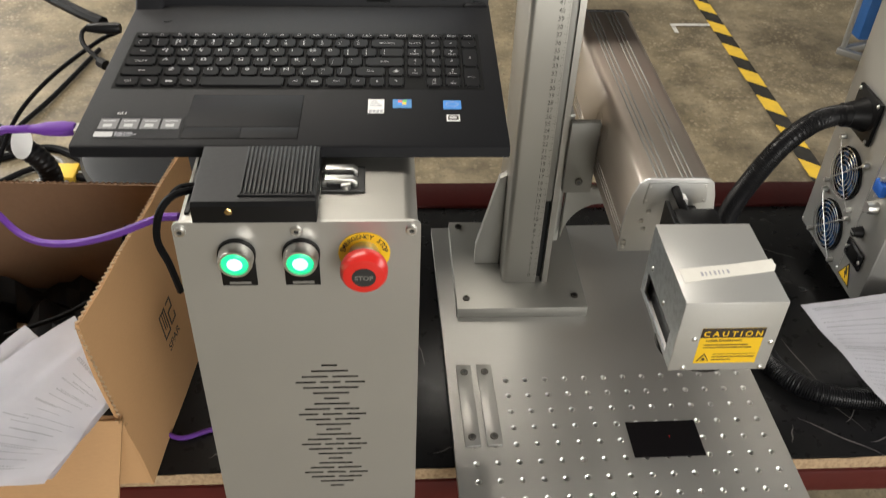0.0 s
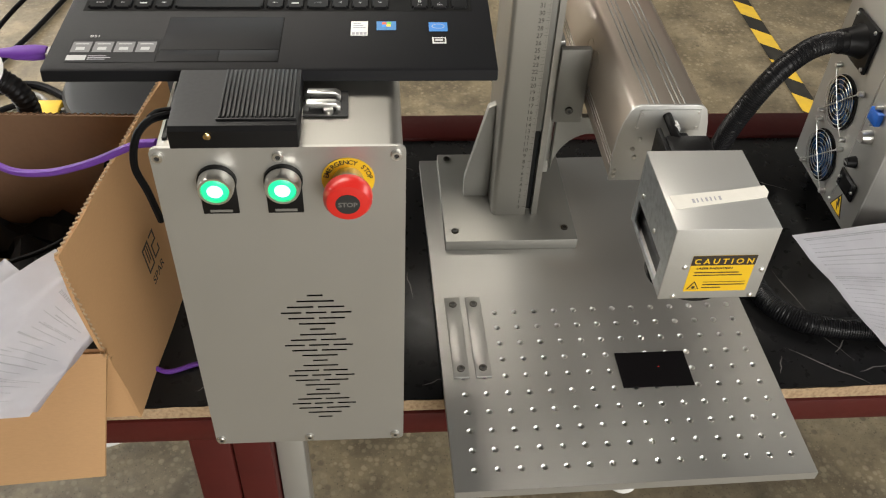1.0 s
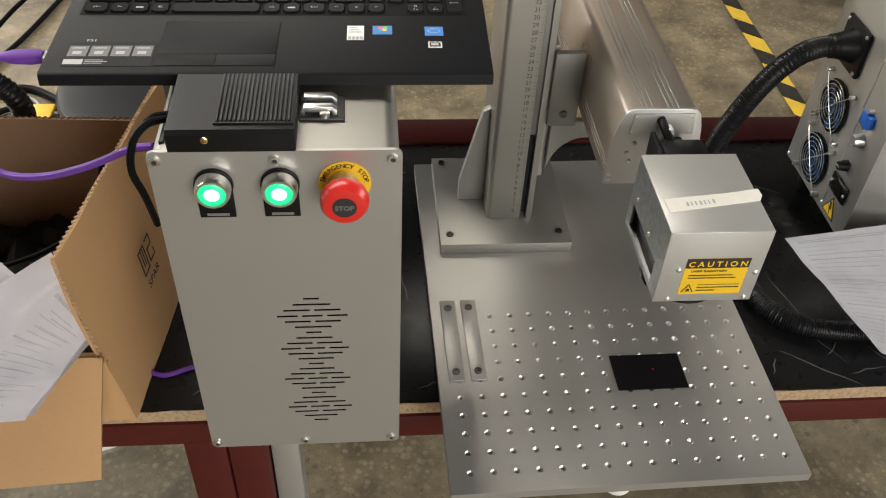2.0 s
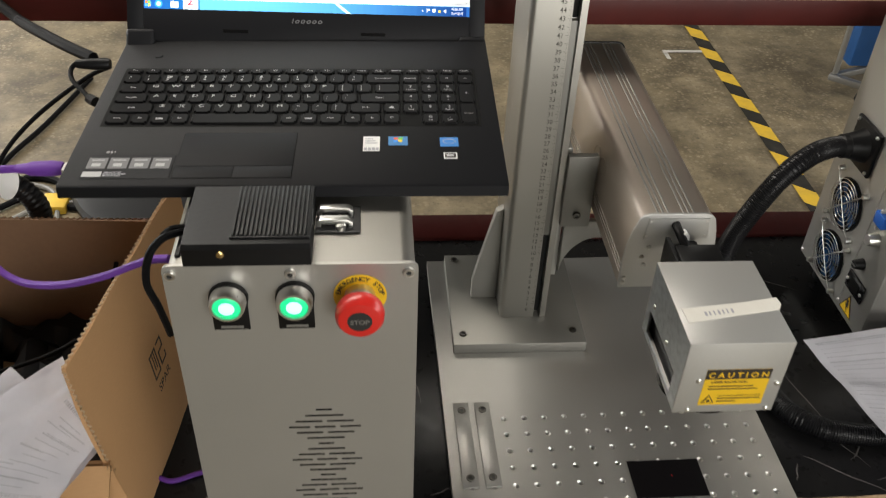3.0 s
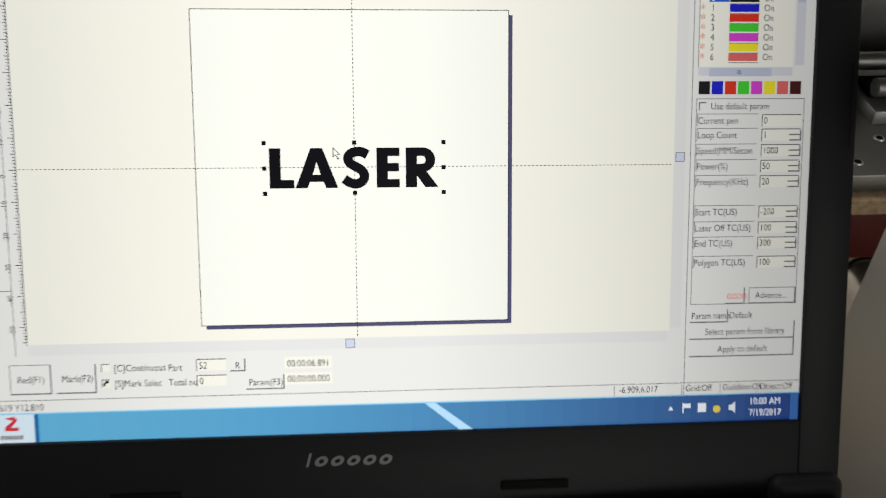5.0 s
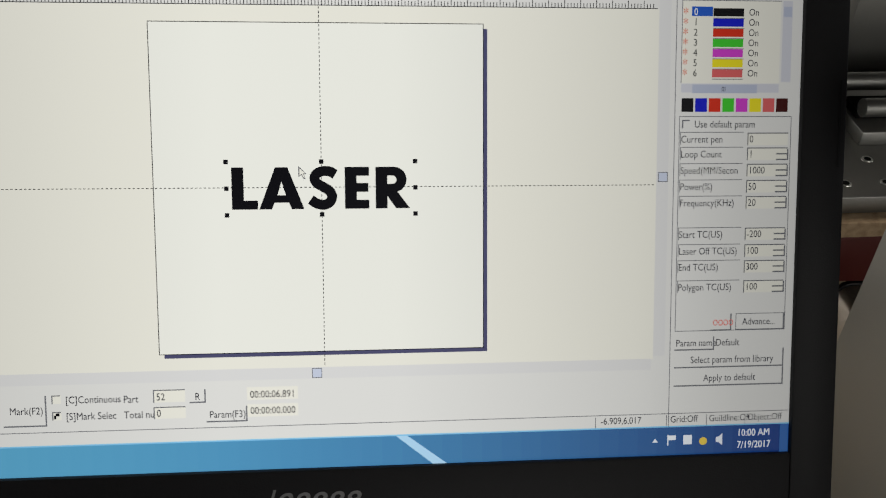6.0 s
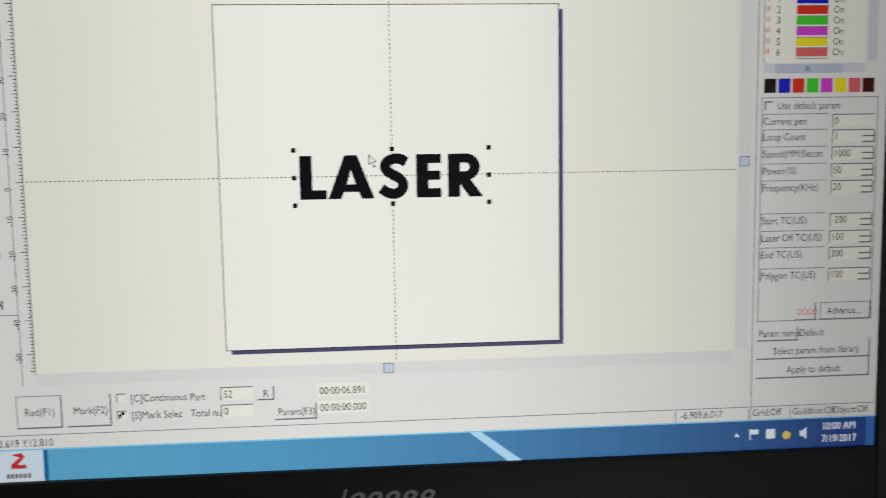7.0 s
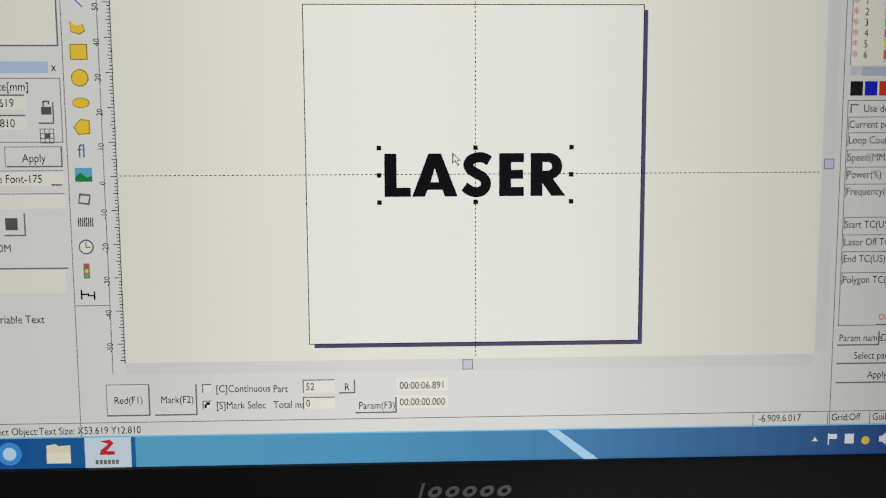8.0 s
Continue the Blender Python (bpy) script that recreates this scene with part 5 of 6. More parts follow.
ui_shape(125, 752, [(-16, -6), (16, -6), (16, 9), (-16, 9)], (0.86, 0.82, 0.66), 4)
ui("task_button", (0.62, 0.74, 0.82), [(160, 726, 222, 768)], 3)
ui_shape(190, 740, [(-9, -9), (4, -11), (9, -6), (-1, 5), (10, 5), (10, 10), (-10, 10), (-9, 4), (2, -5)], (0.55, 0.03, 0.04), 4)
ui("icon_caption", (0.20, 0.16, 0.16), [(174 + 5.4 * k, 757, 178 + 5.4 * k, 763) for k in range(6)], 4)
PALE = (0.85, 0.90, 0.95)
ui_text("10:00 AM", 1287, 737, 12, PALE, 5)
ui_text("7/19/2017", 1287, 755, 12, PALE, 5)
ui_shape(1164, 745, [(-4, 3), (4, 3), (0, -3)], PALE)
ui("tray_icon", PALE, [(1182, 737, 1184, 753), (1184, 738, 1195, 745), (1206, 738, 1219, 752), (1255, 742, 1259, 750)], 5)
ui_shape(1236, 748, oval(6, 6, 10), (0.85, 0.62, 0.08))
ui_shape(1261, 746, [(-3, -3), (4, -9), (4, 9), (-3, 3)], PALE)
ui("show_desktop", (0.03, 0.14, 0.44), [(1352, 726, 1365, 768)], 4)
# pointer arrow
ui_shape(659, 345, [(0, 0), (0, 15), (4, 12), (7, 18), (9.5, 17), (7, 11), (11, 11)], (0.06, 0.06, 0.08), 6)
ui_shape(660, 347, [(0.4, 0.6), (0.4, 11), (3.4, 8.6), (6.2, 14), (7.4, 13.4), (5, 8), (8, 8)], CREAM, 7)

# ---- foot pedal on the cabinet ----
pedal = thing("foot_pedal", "black ribbed foot pedal switch resting on the cabinet", "foot switch", pose(-0.171, 0.5605, 1.1770))
part("body", prism(bmesh.new(), [(0.0, 0.0), (0.0, 0.0155), (0.0035, 0.0185), (0.0800, 0.0200), (0.0812, 0.0185), (0.0812, 0.0)], "x", 0.0, 0.098, 0.0008), RUBBER, pedal)
for k in range(17):
    part("rib", box(bmesh.new(), 0.0375 + k * 0.00345, 0.0393 + k * 0.00345, 0.012, 0.079, 0.0175, 0.0212, 0.0004), RUBBER, pedal)
part("rib_frame", box(bmesh.new(), 0.0360, 0.0968, 0.0095, 0.0112, 0.0175, 0.0205, 0.0003), RUBBER, pedal)
again("screw", mesh_of("screw", turned(bmesh.new(), (0, 0, 0), [(0, 0.0032), (0.0014, 0.0030), (0.0022, 0.0016)], seg=16), BRASS), pedal, pose(0.0296, 0.0, 0.0115) @ FRONT, "brass screw")
bracket = thing("cable_bracket", "small chrome bracket bolted to the cabinet top", "bracket", pose(-0.0715, 0.603, 1.1770))
for y in (0.004, 0.020):
    part("bar", prism(bmesh.new(), [(0.0, 0.0), (0.0, 0.006), (0.003, 0.009), (0.026, 0.009), (0.030, 0.006), (0.030, 0.0), (0.026, 0.0), (0.026, 0.005), (0.004, 0.005), (0.004, 0.0)], "y", y, y + 0.007, 0.0006), STEEL, bracket)
part("base", box(bmesh.new(), -0.0005, 0.036, -0.002, 0.034, 0.0, 0.0016, 0.0006), DARKSTEEL, bracket)
part("bolt", turned(bmesh.new(), (0.020, 0.002, 0.0016), [(0, 0.0042), (0.0035, 0.0042), (0.0045, 0.003)], seg=12), STEEL, bracket)


def cable(name, points, r, mat, label, category="cable", seg=8):
    ob = part(name, tube(bmesh.new(), points, r, seg), mat)
    return tagged(ob, label, category)


cable("pedal_cable", [(-0.1739, 0.6000, 1.1811), (-0.1797, 0.5950, 1.1836), (-0.1899, 0.5850, 1.1853), (-0.1993, 0.5750, 1.1765), (-0.2056, 0.5750, 1.1489), (-0.2016, 0.5800, 1.1185), (-0.2030, 0.6000, 1.0698)], 0.0032, CABLE, "dark grey cable from the foot pedal down the cabinet side")
part("cable_twin", tube(bmesh.new(), [(-0.1739, 0.607, 1.1811), (-0.186, 0.603, 1.1815), (-0.1905, 0.592, 1.1835)], 0.0028, 8), CABLE, bpy.data.objects["pedal_cable"])
cable("purple_cable", [(-0.1912, 0.6000, 1.1537), (-0.2138, 0.6100, 1.1438), (-0.2607, 0.6300, 1.1110), (-0.3146, 0.6600, 1.0771), (-0.3640, 0.6900, 1.0590), (-0.4000, 0.7150, 1.0720), (-0.4500, 0.7400, 1.1400), (-0.5200, 0.8000, 1.2300)], 0.0036, PURPLE, "purple data cable sagging from the cabinet across the carton")
cable("purple_cable", [(-0.2846, 0.6946, 0.7540), (-0.2636, 0.6870, 0.7540), (-0.2352, 0.6971, 0.7540), (-0.1997, 0.7090, 0.7540)], 0.0030, PURPLE, "purple data cable lying on the black bench top")
usb = thing("usb_lead", "purple usb plug and lead in the laptop side", "cable", pose(0, 0, 0))
bm = bmesh.new()
turned(bm, (-0.334, 0.6915, 1.1830), [(0, 0.0040), (0.010, 0.0055), (0.014, 0.0070), (0.030, 0.0078), (0.038, 0.0070), (0.0405, 0.0060)], axis="x", seg=16)
bmesh.ops.scale(bm, vec=(1, 1.15, 0.75), space=Matrix.Translation((0, -0.6915, -1.1830)), verts=bm.verts)
part("plug", bm, PURPLE, usb, "moulded purple plug")
part("plug_shell", box(bmesh.new(), -0.2935, -0.2865, 0.6855, 0.6975, 1.1806, 1.1852), STEEL, usb)
part("lead", tube(bmesh.new(), [(-0.333, 0.6915, 1.183), (-0.345, 0.692, 1.182), (-0.362, 0.700, 1.176), (-0.39, 0.72, 1.15), (-0.45, 0.76, 1.07), (-0.5, 0.78, 0.98)], 0.0036), PURPLE, usb)
bm = bmesh.new()
bm.faces.new([bm.verts.new((0.0092 * math.cos(2 * math.pi * k / 24), 0.0165 * math.sin(2 * math.pi * k / 24), 0)) for k in range(24)])
bmesh.ops.solidify(bm, geom=bm.faces[:], thickness=0.0008)
part("tag", bm, WHITE, usb, "white oval paper tag", pose(-0.3455, 0.695, 1.1665, 34, 4, 10))
power = thing("power_lead", "black laptop power plug and cords", "cable", pose(0, 0, 0))
bm = bmesh.new()
turned(bm, (-0.326, 0.872, 1.1935), [(0, 0.0042), (0.012, 0.0058), (0.030, 0.0062), (0.034, 0.0050)], axis="x", seg=14)
part("plug", bm, RUBBER, power)
part("cord", tube(bmesh.new(), [(-0.2954, 0.8800, 1.1868), (-0.3240, 0.8800, 1.1726), (-0.3825, 0.8700, 1.1315), (-0.4262, 0.8600, 1.0854), (-0.4600, 0.8400, 1.0200)], 0.0024), CABLE, power)
part("cord", tube(bmesh.new(), [(-0.3254, 0.8800, 1.1931), (-0.3334, 0.8750, 1.1866), (-0.3295, 0.8600, 1.1815), (-0.3131, 0.8400, 1.1774), (-0.3055, 0.8300, 1.1757)], 0.0024), CABLE, power)
part("cord_end", tube(bmesh.new(), [(-0.3075, 0.832, 1.1760), (-0.3000, 0.826, 1.1750)], 0.0052), RUBBER, power)
cable("thick_cable", [(-0.3275, 0.9300, 1.1722), (-0.3715, 0.9700, 1.1699), (-0.4369, 1.0400, 1.1645), (-0.4830, 1.1000, 1.1602), (-0.7500, 1.3500, 1.2200)], 0.0066, CABLE, "thick black cable running up behind the laptop")
hose_l = thing("black_hose", "thick black corrugated hose behind the carton", "hose")
part("tube", tube(bmesh.new(), [(-0.5309, 1.0200, 0.9749), (-0.4967, 1.0200, 0.9496), (-0.4781, 1.0200, 0.9280), (-0.4732, 1.0200, 0.9013), (-0.4811, 1.0200, 0.8646), (-0.5022, 1.0200, 0.8016)], 0.0140, 14, 8, 0.0012, 0.005), HOSE, hose_l)

# ---- carton with papers ----
carton = thing("cardboard_box", "open brown corrugated carton with folded-out front flap", "carton", pose(0, 0, 0))


def slab(corners, thick, rows=1, cols=1, wobble=0.0, seed=1):
    """A sheet between four corners (a, b, c, d round the edge), given thickness along its normal."""
    a, b, c, d = [Vector(p) for p in corners]
    nrm = (b - a).cross(d - a).normalized()
    rnd = random.Random(seed)
    bm = bmesh.new()
    grid = []
    for i in range(rows + 1):
        line = []
        for j in range(cols + 1):
            u, w = j / cols, i / rows
            p = (a * (1 - u) + b * u) * (1 - w) + (d * (1 - u) + c * u) * w
            edge = 1.0
            line.append((p + nrm * wobble * noise.noise(p * 9 + Vector((seed, 0, 0))) * edge))
        grid.append(line)
    top = [[bm.verts.new(p) for p in line] for line in grid]
    low = [[bm.verts.new(p - nrm * thick) for p in line] for line in grid]
    for i in range(rows):
        for j in range(cols):
            bm.faces.new((top[i][j], top[i][j + 1], top[i + 1][j + 1], top[i + 1][j]))
            bm.faces.new((low[i][j], low[i + 1][j], low[i + 1][j + 1], low[i][j + 1]))
    for i in range(rows):
        bm.faces.new((top[i][0], top[i + 1][0], low[i + 1][0], low[i][0]))
        bm.faces.new((top[i][cols], low[i][cols], low[i + 1][cols], top[i + 1][cols]))
    for j in range(cols):
        bm.faces.new((top[0][j], low[0][j], low[0][j + 1], top[0][j + 1]))
        bm.faces.new((top[rows][j], top[rows][j + 1], low[rows][j + 1], low[rows][j]))
    return bm


TF, TB, BF, BB = (-0.311, 0.619, 1.010), (-0.268, 0.946, 1.000), (-0.286, 0.624, 0.7515), (-0.252, 0.952, 0.7515)
part("side_wall", slab((BF, BB, TB, TF), 0.0042, 10, 12, 0.006, 3), CARD, carton)


def fluting(p, q, out, n, depth=0.0042):
    """The wavy core that shows along a cut edge from p to q."""
    p, q, out = Vector(p), Vector(q), Vector(out).normalized()
    bm = bmesh.new()
    up = (q - p).normalized().cross(out).normalized()
    prev = None
    for k in range(n * 4 + 1):
        f = k / (n * 4)
        w = p.lerp(q, f) + out * (depth * (0.5 + 0.42 * math.sin(2 * math.pi * f * n)))
        pair = (bm.verts.new(w - up * 0.0012), bm.verts.new(w + up * 0.0012))
        if prev:
            bm.faces.new((prev[0], pair[0], pair[1], prev[1]))
        prev = pair
    return bm


part("fluted_edge", fluting((-0.3112, 0.619, 1.0112), (-0.2682, 0.946, 1.0012), (-1, 0, 0), 44), CARDEDGE, carton)
part("fluted_edge", fluting((-0.311, 0.6180, 1.009), (-0.2975, 0.6200, 0.875), (-1, 0, 0), 18), CARDEDGE, carton)
# back wall takes the darker card in place of the carton's inner shade
part("back_wall", slab(((-0.76, 0.955, 0.7515), (-0.256, 0.955, 0.7515), (-0.272, 0.955, 0.934), (-0.76, 0.955, 0.946)), 0.0042, 4, 10, 0.004, 5), SHADECARD, carton, "card wall with the carton's inner shade in its colour")
part("fluted_edge", fluting((-0.76, 0.955, 0.947), (-0.300, 0.955, 0.9352), (0, 1, 0), 60), SHADECARD, carton)
part("far_wall", slab(((-0.76, 0.955, 0.7515), (-0.76, 0.625, 0.7515), (-0.76, 0.625, 0.95), (-0.76, 0.955, 0.95)), 0.0042, 4, 6, 0.004, 6), CARD, carton)
part("front_wall", slab(((-0.76, 0.624, 0.7515), (-0.290, 0.624, 0.7515), (-0.2985, 0.622, 0.870), (-0.76, 0.622, 0.870)), 0.0042, 3, 8, 0.003, 7), CARD, carton)
part("front_flap", slab(((-0.76, 0.500, 0.778), (-0.2965, 0.5225, 0.7905), (-0.2965, 0.6165, 0.8725), (-0.76, 0.6165, 0.8725)), 0.0042, 6, 10, 0.004, 8), CARD, carton)
part("bottom", box(bmesh.new(), -0.76, -0.293, 0.626, 0.95, 0.7512, 0.7550), CARD, carton)
bm = bmesh.new()
rnd = random.Random(11)
part("torn_corner", fluting((-0.2990, 0.6165, 0.8790), (-0.2900, 0.6150, 0.8700), (-0.4, -1, 0), 3, 0.007), CARDEDGE, carton)
# print on the side wall: a framed mark and a row of short strokes
pm = Matrix.Translation((-0.2752, 0.7430, 0.8620)) @ Matrix(((0.105, -0.09, 0.99, 0), (0.994, 0.0, -0.105, 0), (0.0, 0.996, 0.09, 0), (0, 0, 0, 1)))
bm = bmesh.new()
for x0, y0, x1, y1 in ((0, 0, 0.003, 0.036), (0.003, 0.033, 0.020, 0.036), (0.003, 0, 0.020, 0.003), (0.017, 0.003, 0.020, 0.033), (0.007, 0.010, 0.0095, 0.033), (0.012, 0.010, 0.0145, 0.033),
                       (0.024, 0.020, 0.040, 0.023), (0.037, 0.023, 0.040, 0.036), (0.024, 0.033, 0.037, 0.036), (0.024, 0.002, 0.027, 0.020), (0.027, 0.002, 0.042, 0.005), (0.039, 0.005, 0.042, 0.012)):
    rect(bm, x0, y0, x1, y1)
part("printed_mark", bm, PRINT, carton, "black printed mark", pm)
again("printed_word", words_mesh("printed_word", "SPAR", 0.0150, PRINT, 1.15, 0, "LEFT", 0.0002), carton, pm @ pose(0.001, -0.0190, 0.0002), "black printed letters")
stuffing = thing("packing_material", "dark crumpled packing and cords inside the carton", "packing", pose(0, 0, 0))
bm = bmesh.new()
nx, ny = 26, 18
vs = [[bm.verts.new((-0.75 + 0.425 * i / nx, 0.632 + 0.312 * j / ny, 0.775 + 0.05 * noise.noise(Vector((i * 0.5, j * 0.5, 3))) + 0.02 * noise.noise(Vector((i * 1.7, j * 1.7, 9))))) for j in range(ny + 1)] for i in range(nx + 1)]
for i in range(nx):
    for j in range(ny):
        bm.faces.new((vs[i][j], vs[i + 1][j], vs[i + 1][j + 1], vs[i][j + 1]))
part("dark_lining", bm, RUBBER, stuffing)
part("cord", tube(bmesh.new(), [(-0.30, 0.93, 0.86), (-0.33, 0.88, 0.85), (-0.35, 0.82, 0.82), (-0.40, 0.80, 0.80)], 0.003), CABLE, stuffing)
part("cord", tube(bmesh.new(), [(-0.36, 0.94, 0.88), (-0.37, 0.88, 0.84), (-0.42, 0.84, 0.82), (-0.50, 0.82, 0.80)], 0.003), CABLE, stuffing)


def paper_sheet(name, corners, nx, ny, crease, seed, mat=PAPER, parent=None):
    a, b, c, d = [Vector(p) for p in corners]
    bm = bmesh.new()
    nrm = (b - a).cross(d - a).normalized()
    grid = []
    for i in range(ny + 1):
        line = []
        for j in range(nx + 1):
            u, w = j / nx, i / ny
            p = (a * (1 - u) + b * u) * (1 - w) + (d * (1 - u) + c * u) * w
            h = crease * (noise.noise(Vector((u * 3.1 + seed, w * 3.7, 0.3))) + 0.45 * abs(noise.noise(Vector((u * 9 + seed, w * 8, 1.3)))))
            line.append(bm.verts.new(p + nrm * h))
        grid.append(line)
    for i in range(ny):
        for j in range(nx):
            bm.faces.new((grid[i][j], grid[i][j + 1], grid[i + 1][j + 1], grid[i + 1][j]))
    bmesh.ops.solidify(bm, geom=bm.faces[:], thickness=0.0003)
    return part(name, bm, mat, parent)


def written_lines(corners, spec, lift, seed, crease):
    """Short bars that follow a sheet: spec rows are (u0, u1, w, height)."""
    a, b, c, d = [Vector(p) for p in corners]
    nrm = (b - a).cross(d - a).normalized()
    bm = bmesh.new()
    rnd = random.Random(seed)

    def at(u, w):
        h = crease * (noise.noise(Vector((u * 3.1 + seed, w * 3.7, 0.3))) + 0.45 * abs(noise.noise(Vector((u * 9 + seed, w * 8, 1.3)))))
        return (a * (1 - u) + b * u) * (1 - w) + (d * (1 - u) + c * u) * w + nrm * (h + lift)

    for u0, u1, w, hgt in spec:
        u = u0
        while u < u1:
            s = rnd.uniform(0.006, 0.016)
            e = min(u + s, u1)
            bm.faces.new([bm.verts.new(at(x, y)) for x, y in ((u, w), (e, w), (e, w + hgt), (u, w + hgt))])
            u = e + rnd.uniform(0.004, 0.010)
    return bm


PA = ((-0.392, 0.5480, 0.8560), (-0.362, 0.5460, 0.8590), (-0.2935, 0.6400, 0.8960), (-0.352, 0.7160, 0.9200))
PC = ((-0.560, 0.560, 0.850), (-0.355, 0.5440, 0.8620), (-0.305, 0.720, 0.9150), (-0.520, 0.735, 0.9120))
sheet = thing("paper_sheets", "crumpled white printed sheets lying over the open carton", "paper", pose(0, 0, 0))
paper_sheet("sheet", ((-0.590, 0.556, 0.846), (-0.3585, 0.5480, 0.8600), (-0.3030, 0.6440, 0.8930), (-0.3650, 0.7320, 0.9160)), 30, 30, 0.0065, 2.0, PAPER, sheet)
paper_sheet("sheet", ((-0.585, 0.550, 0.842), (-0.3550, 0.5560, 0.8585), (-0.3080, 0.6300, 0.8820), (-0.420, 0.728, 0.9060)), 30, 30, 0.004, 5.0, PAPER, sheet)
CR = ((-0.590, 0.556, 0.846), (-0.3585, 0.5480, 0.8600), (-0.3030, 0.6440, 0.8930), (-0.3650, 0.7320, 0.9160))
part("writing", written_lines(CR, [(0.50 + 0.04 * (k % 3), 0.78 + 0.05 * (k * 5 % 4), 0.16 + 0.052 * k, 0.006) for k in range(14)] + [(0.45, 0.80, 0.90, 0.022), (0.60, 0.92, 0.80, 0.010), (0.55, 0.90, 0.72, 0.009), (0.50, 0.70, 0.62, 0.009), (0.40, 0.60, 0.50, 0.008), (0.55, 0.85, 0.42, 0.008), (0.60, 0.80, 0.30, 0.008), (0.7, 0.85, 0.14, 0.008)], 0.0009, 2.0, 0.0065), INK, sheet, "faint grey printed writing")

# scratches worn into the bench top
scr = thing("bench_scratches", "pale scratches worn into the black bench top", "scratches", kind="structure")
rnd = random.Random(21)
for x0, y0, ang, ln in ((0.515, 0.80, -62, 0.14), (0.545, 0.76, -20, 0.07), (0.50, 0.70, -35, 0.11), (0.56, 0.69, 40, 0.04), (0.53, 0.84, -75, 0.09), (0.58, 0.66, 10, 0.05), (0.035, 0.66, 12, 0.03), (0.03, 0.80, 95, 0.05),
                        (0.48, 0.66, 70, 0.03), (0.62, 0.70, -50, 0.06), (0.575, 0.725, -15, 0.09), (0.47, 0.95, 30, 0.05), (0.55, 1.05, -30, 0.08), (0.10, 1.10, 5, 0.05), (0.02, 1.09, -40, 0.03), (-0.23, 0.66, 20, 0.02)):
    bm = bmesh.new()
    px_, pw = None, 0
    n_ = 7
    for k in range(n_ + 1):
        f = k / n_
        w_ = 0.0007 * math.sin(math.pi * f) + 0.0001
        c_ = (f * ln, 0.004 * noise.noise(Vector((x0 * 40, f * 3, 0))))
        a_, b_ = bm.verts.new((c_[0], c_[1] - w_, 0)), bm.verts.new((c_[0], c_[1] + w_, 0))
        if px_:
            bm.faces.new((px_[0], a_, b_, px_[1]))
        px_ = (a_, b_)
    part("scratch", bm, SCRATCH, scr, "", pose(x0, y0, 0.7504, 0, 0, ang))

# ---- second cabinet, seen from its fan side ----
cab2 = thing("laser_source_cabinet", "grey aluminium cabinet with two guarded fans and a hose flange", "control cabinet", pose(0.640, 0.972, 0.7805))
CW = 0.1015
bm = bmesh.new()
part("back_panel", box(bmesh.new(), 0.0, 0.003, -CW, CW, 0.0, 0.400, 0.0008), ALU, cab2)
part("case", box(bmesh.new(), 0.0035, 0.40, -CW + 0.002, CW - 0.002, 0.002, 0.398, 0.004), ALU, cab2)
for x in (0.03, 0.36):
    for y in (-0.07, 0.07):
        part("foot", turned(bmesh.new(), (x, y, -0.0303), [(0, 0.014), (0.026, 0.015), (0.032, 0.015)]), RUBBER, cab2)
SIDE = pose(0, 0, 0, 90, 0, -90)  # flat (x, y) work turned to face -x, x running towards -y
for fy, fz in ((0.030, 0.137), (0.026, 0.0485)):
    fan = part("fan", turned(bmesh.new(), (-0.0005, fy, fz), [(0.0, 0.0385), (-0.0012, 0.0385), (-0.0012, 0.0370), (0.0008, 0.0365)], axis="x", seg=40, cap=False), GLOSSBLACK, cab2, "cooling fan behind a wire guard")
    part("fan_well", turned(bmesh.new(), (-0.0010, fy, fz), [(0.0, 0.0366), (0.0006, 0.0366)], axis="x", seg=36), GAP, fan)
    part("hub", turned(bmesh.new(), (-0.0032, fy, fz), [(0.0, 0.0115), (0.002, 0.0130)], axis="x", seg=24), BLUEFAN, fan)
    for k in range(7):
        a = 2 * math.pi * k / 7
        bm = bmesh.new()
        pts = []
        for r, tw in ((0.013, -0.30), (0.024, -0.28), (0.034, -0.20), (0.034, 0.30), (0.024, 0.30), (0.013, 0.34)):
            pts.append(bm.verts.new((-0.0022 - (0.0012 if tw > 0 else 0.0), fy + r * math.cos(a + tw), fz + r * math.sin(a + tw))))
        bm.faces.new(pts)
        part("blade", bm, BLUEFAN, fan, "dark blue blade")
    for r in (0.012, 0.0185, 0.025, 0.0315, 0.037):
        bm = bmesh.new()
        ring = [(-0.0070, fy + r * math.cos(2 * math.pi * k / 28), fz + r * math.sin(2 * math.pi * k / 28)) for k in range(29)]
        tube(bm, ring, 0.00055, 6, 1)
        part("guard_ring", bm, STEEL, fan, "chrome wire ring")
    for sy, sz in ((1, 1), (1, -1)):
        bm = bmesh.new()
        tube(bm, [(-0.001, fy + 0.0405 * sy, fz + 0.0405 * sz), (-0.0072, fy + 0.032 * sy, fz + 0.032 * sz), (-0.0086, fy, fz), (-0.0072, fy - 0.032 * sy, fz - 0.032 * sz), (-0.001, fy - 0.0405 * sy, fz - 0.0405 * sz)], 0.0010, 6, 5)
        part("guard_wire", bm, STEEL, fan, "chrome cross wire")
    for sy in (-1, 1):
        for sz in (-1, 1):
            part("guard_screw", turned(bmesh.new(), (-0.0085, fy + 0.0375 * sy, fz + 0.0375 * sz), [(0, 0.0028), (0.0015, 0.0036), (0.0085, 0.0036)], axis="x", seg=12), STEEL, fan)
flange = part("hose_flange", prism(bmesh.new(), [(0.006, 0.196), (0.070, 0.196), (0.070, 0.260), (0.006, 0.260)], "x", -0.006, -0.0003, 0.0012), RUBBER, cab2, "black square hose flange")
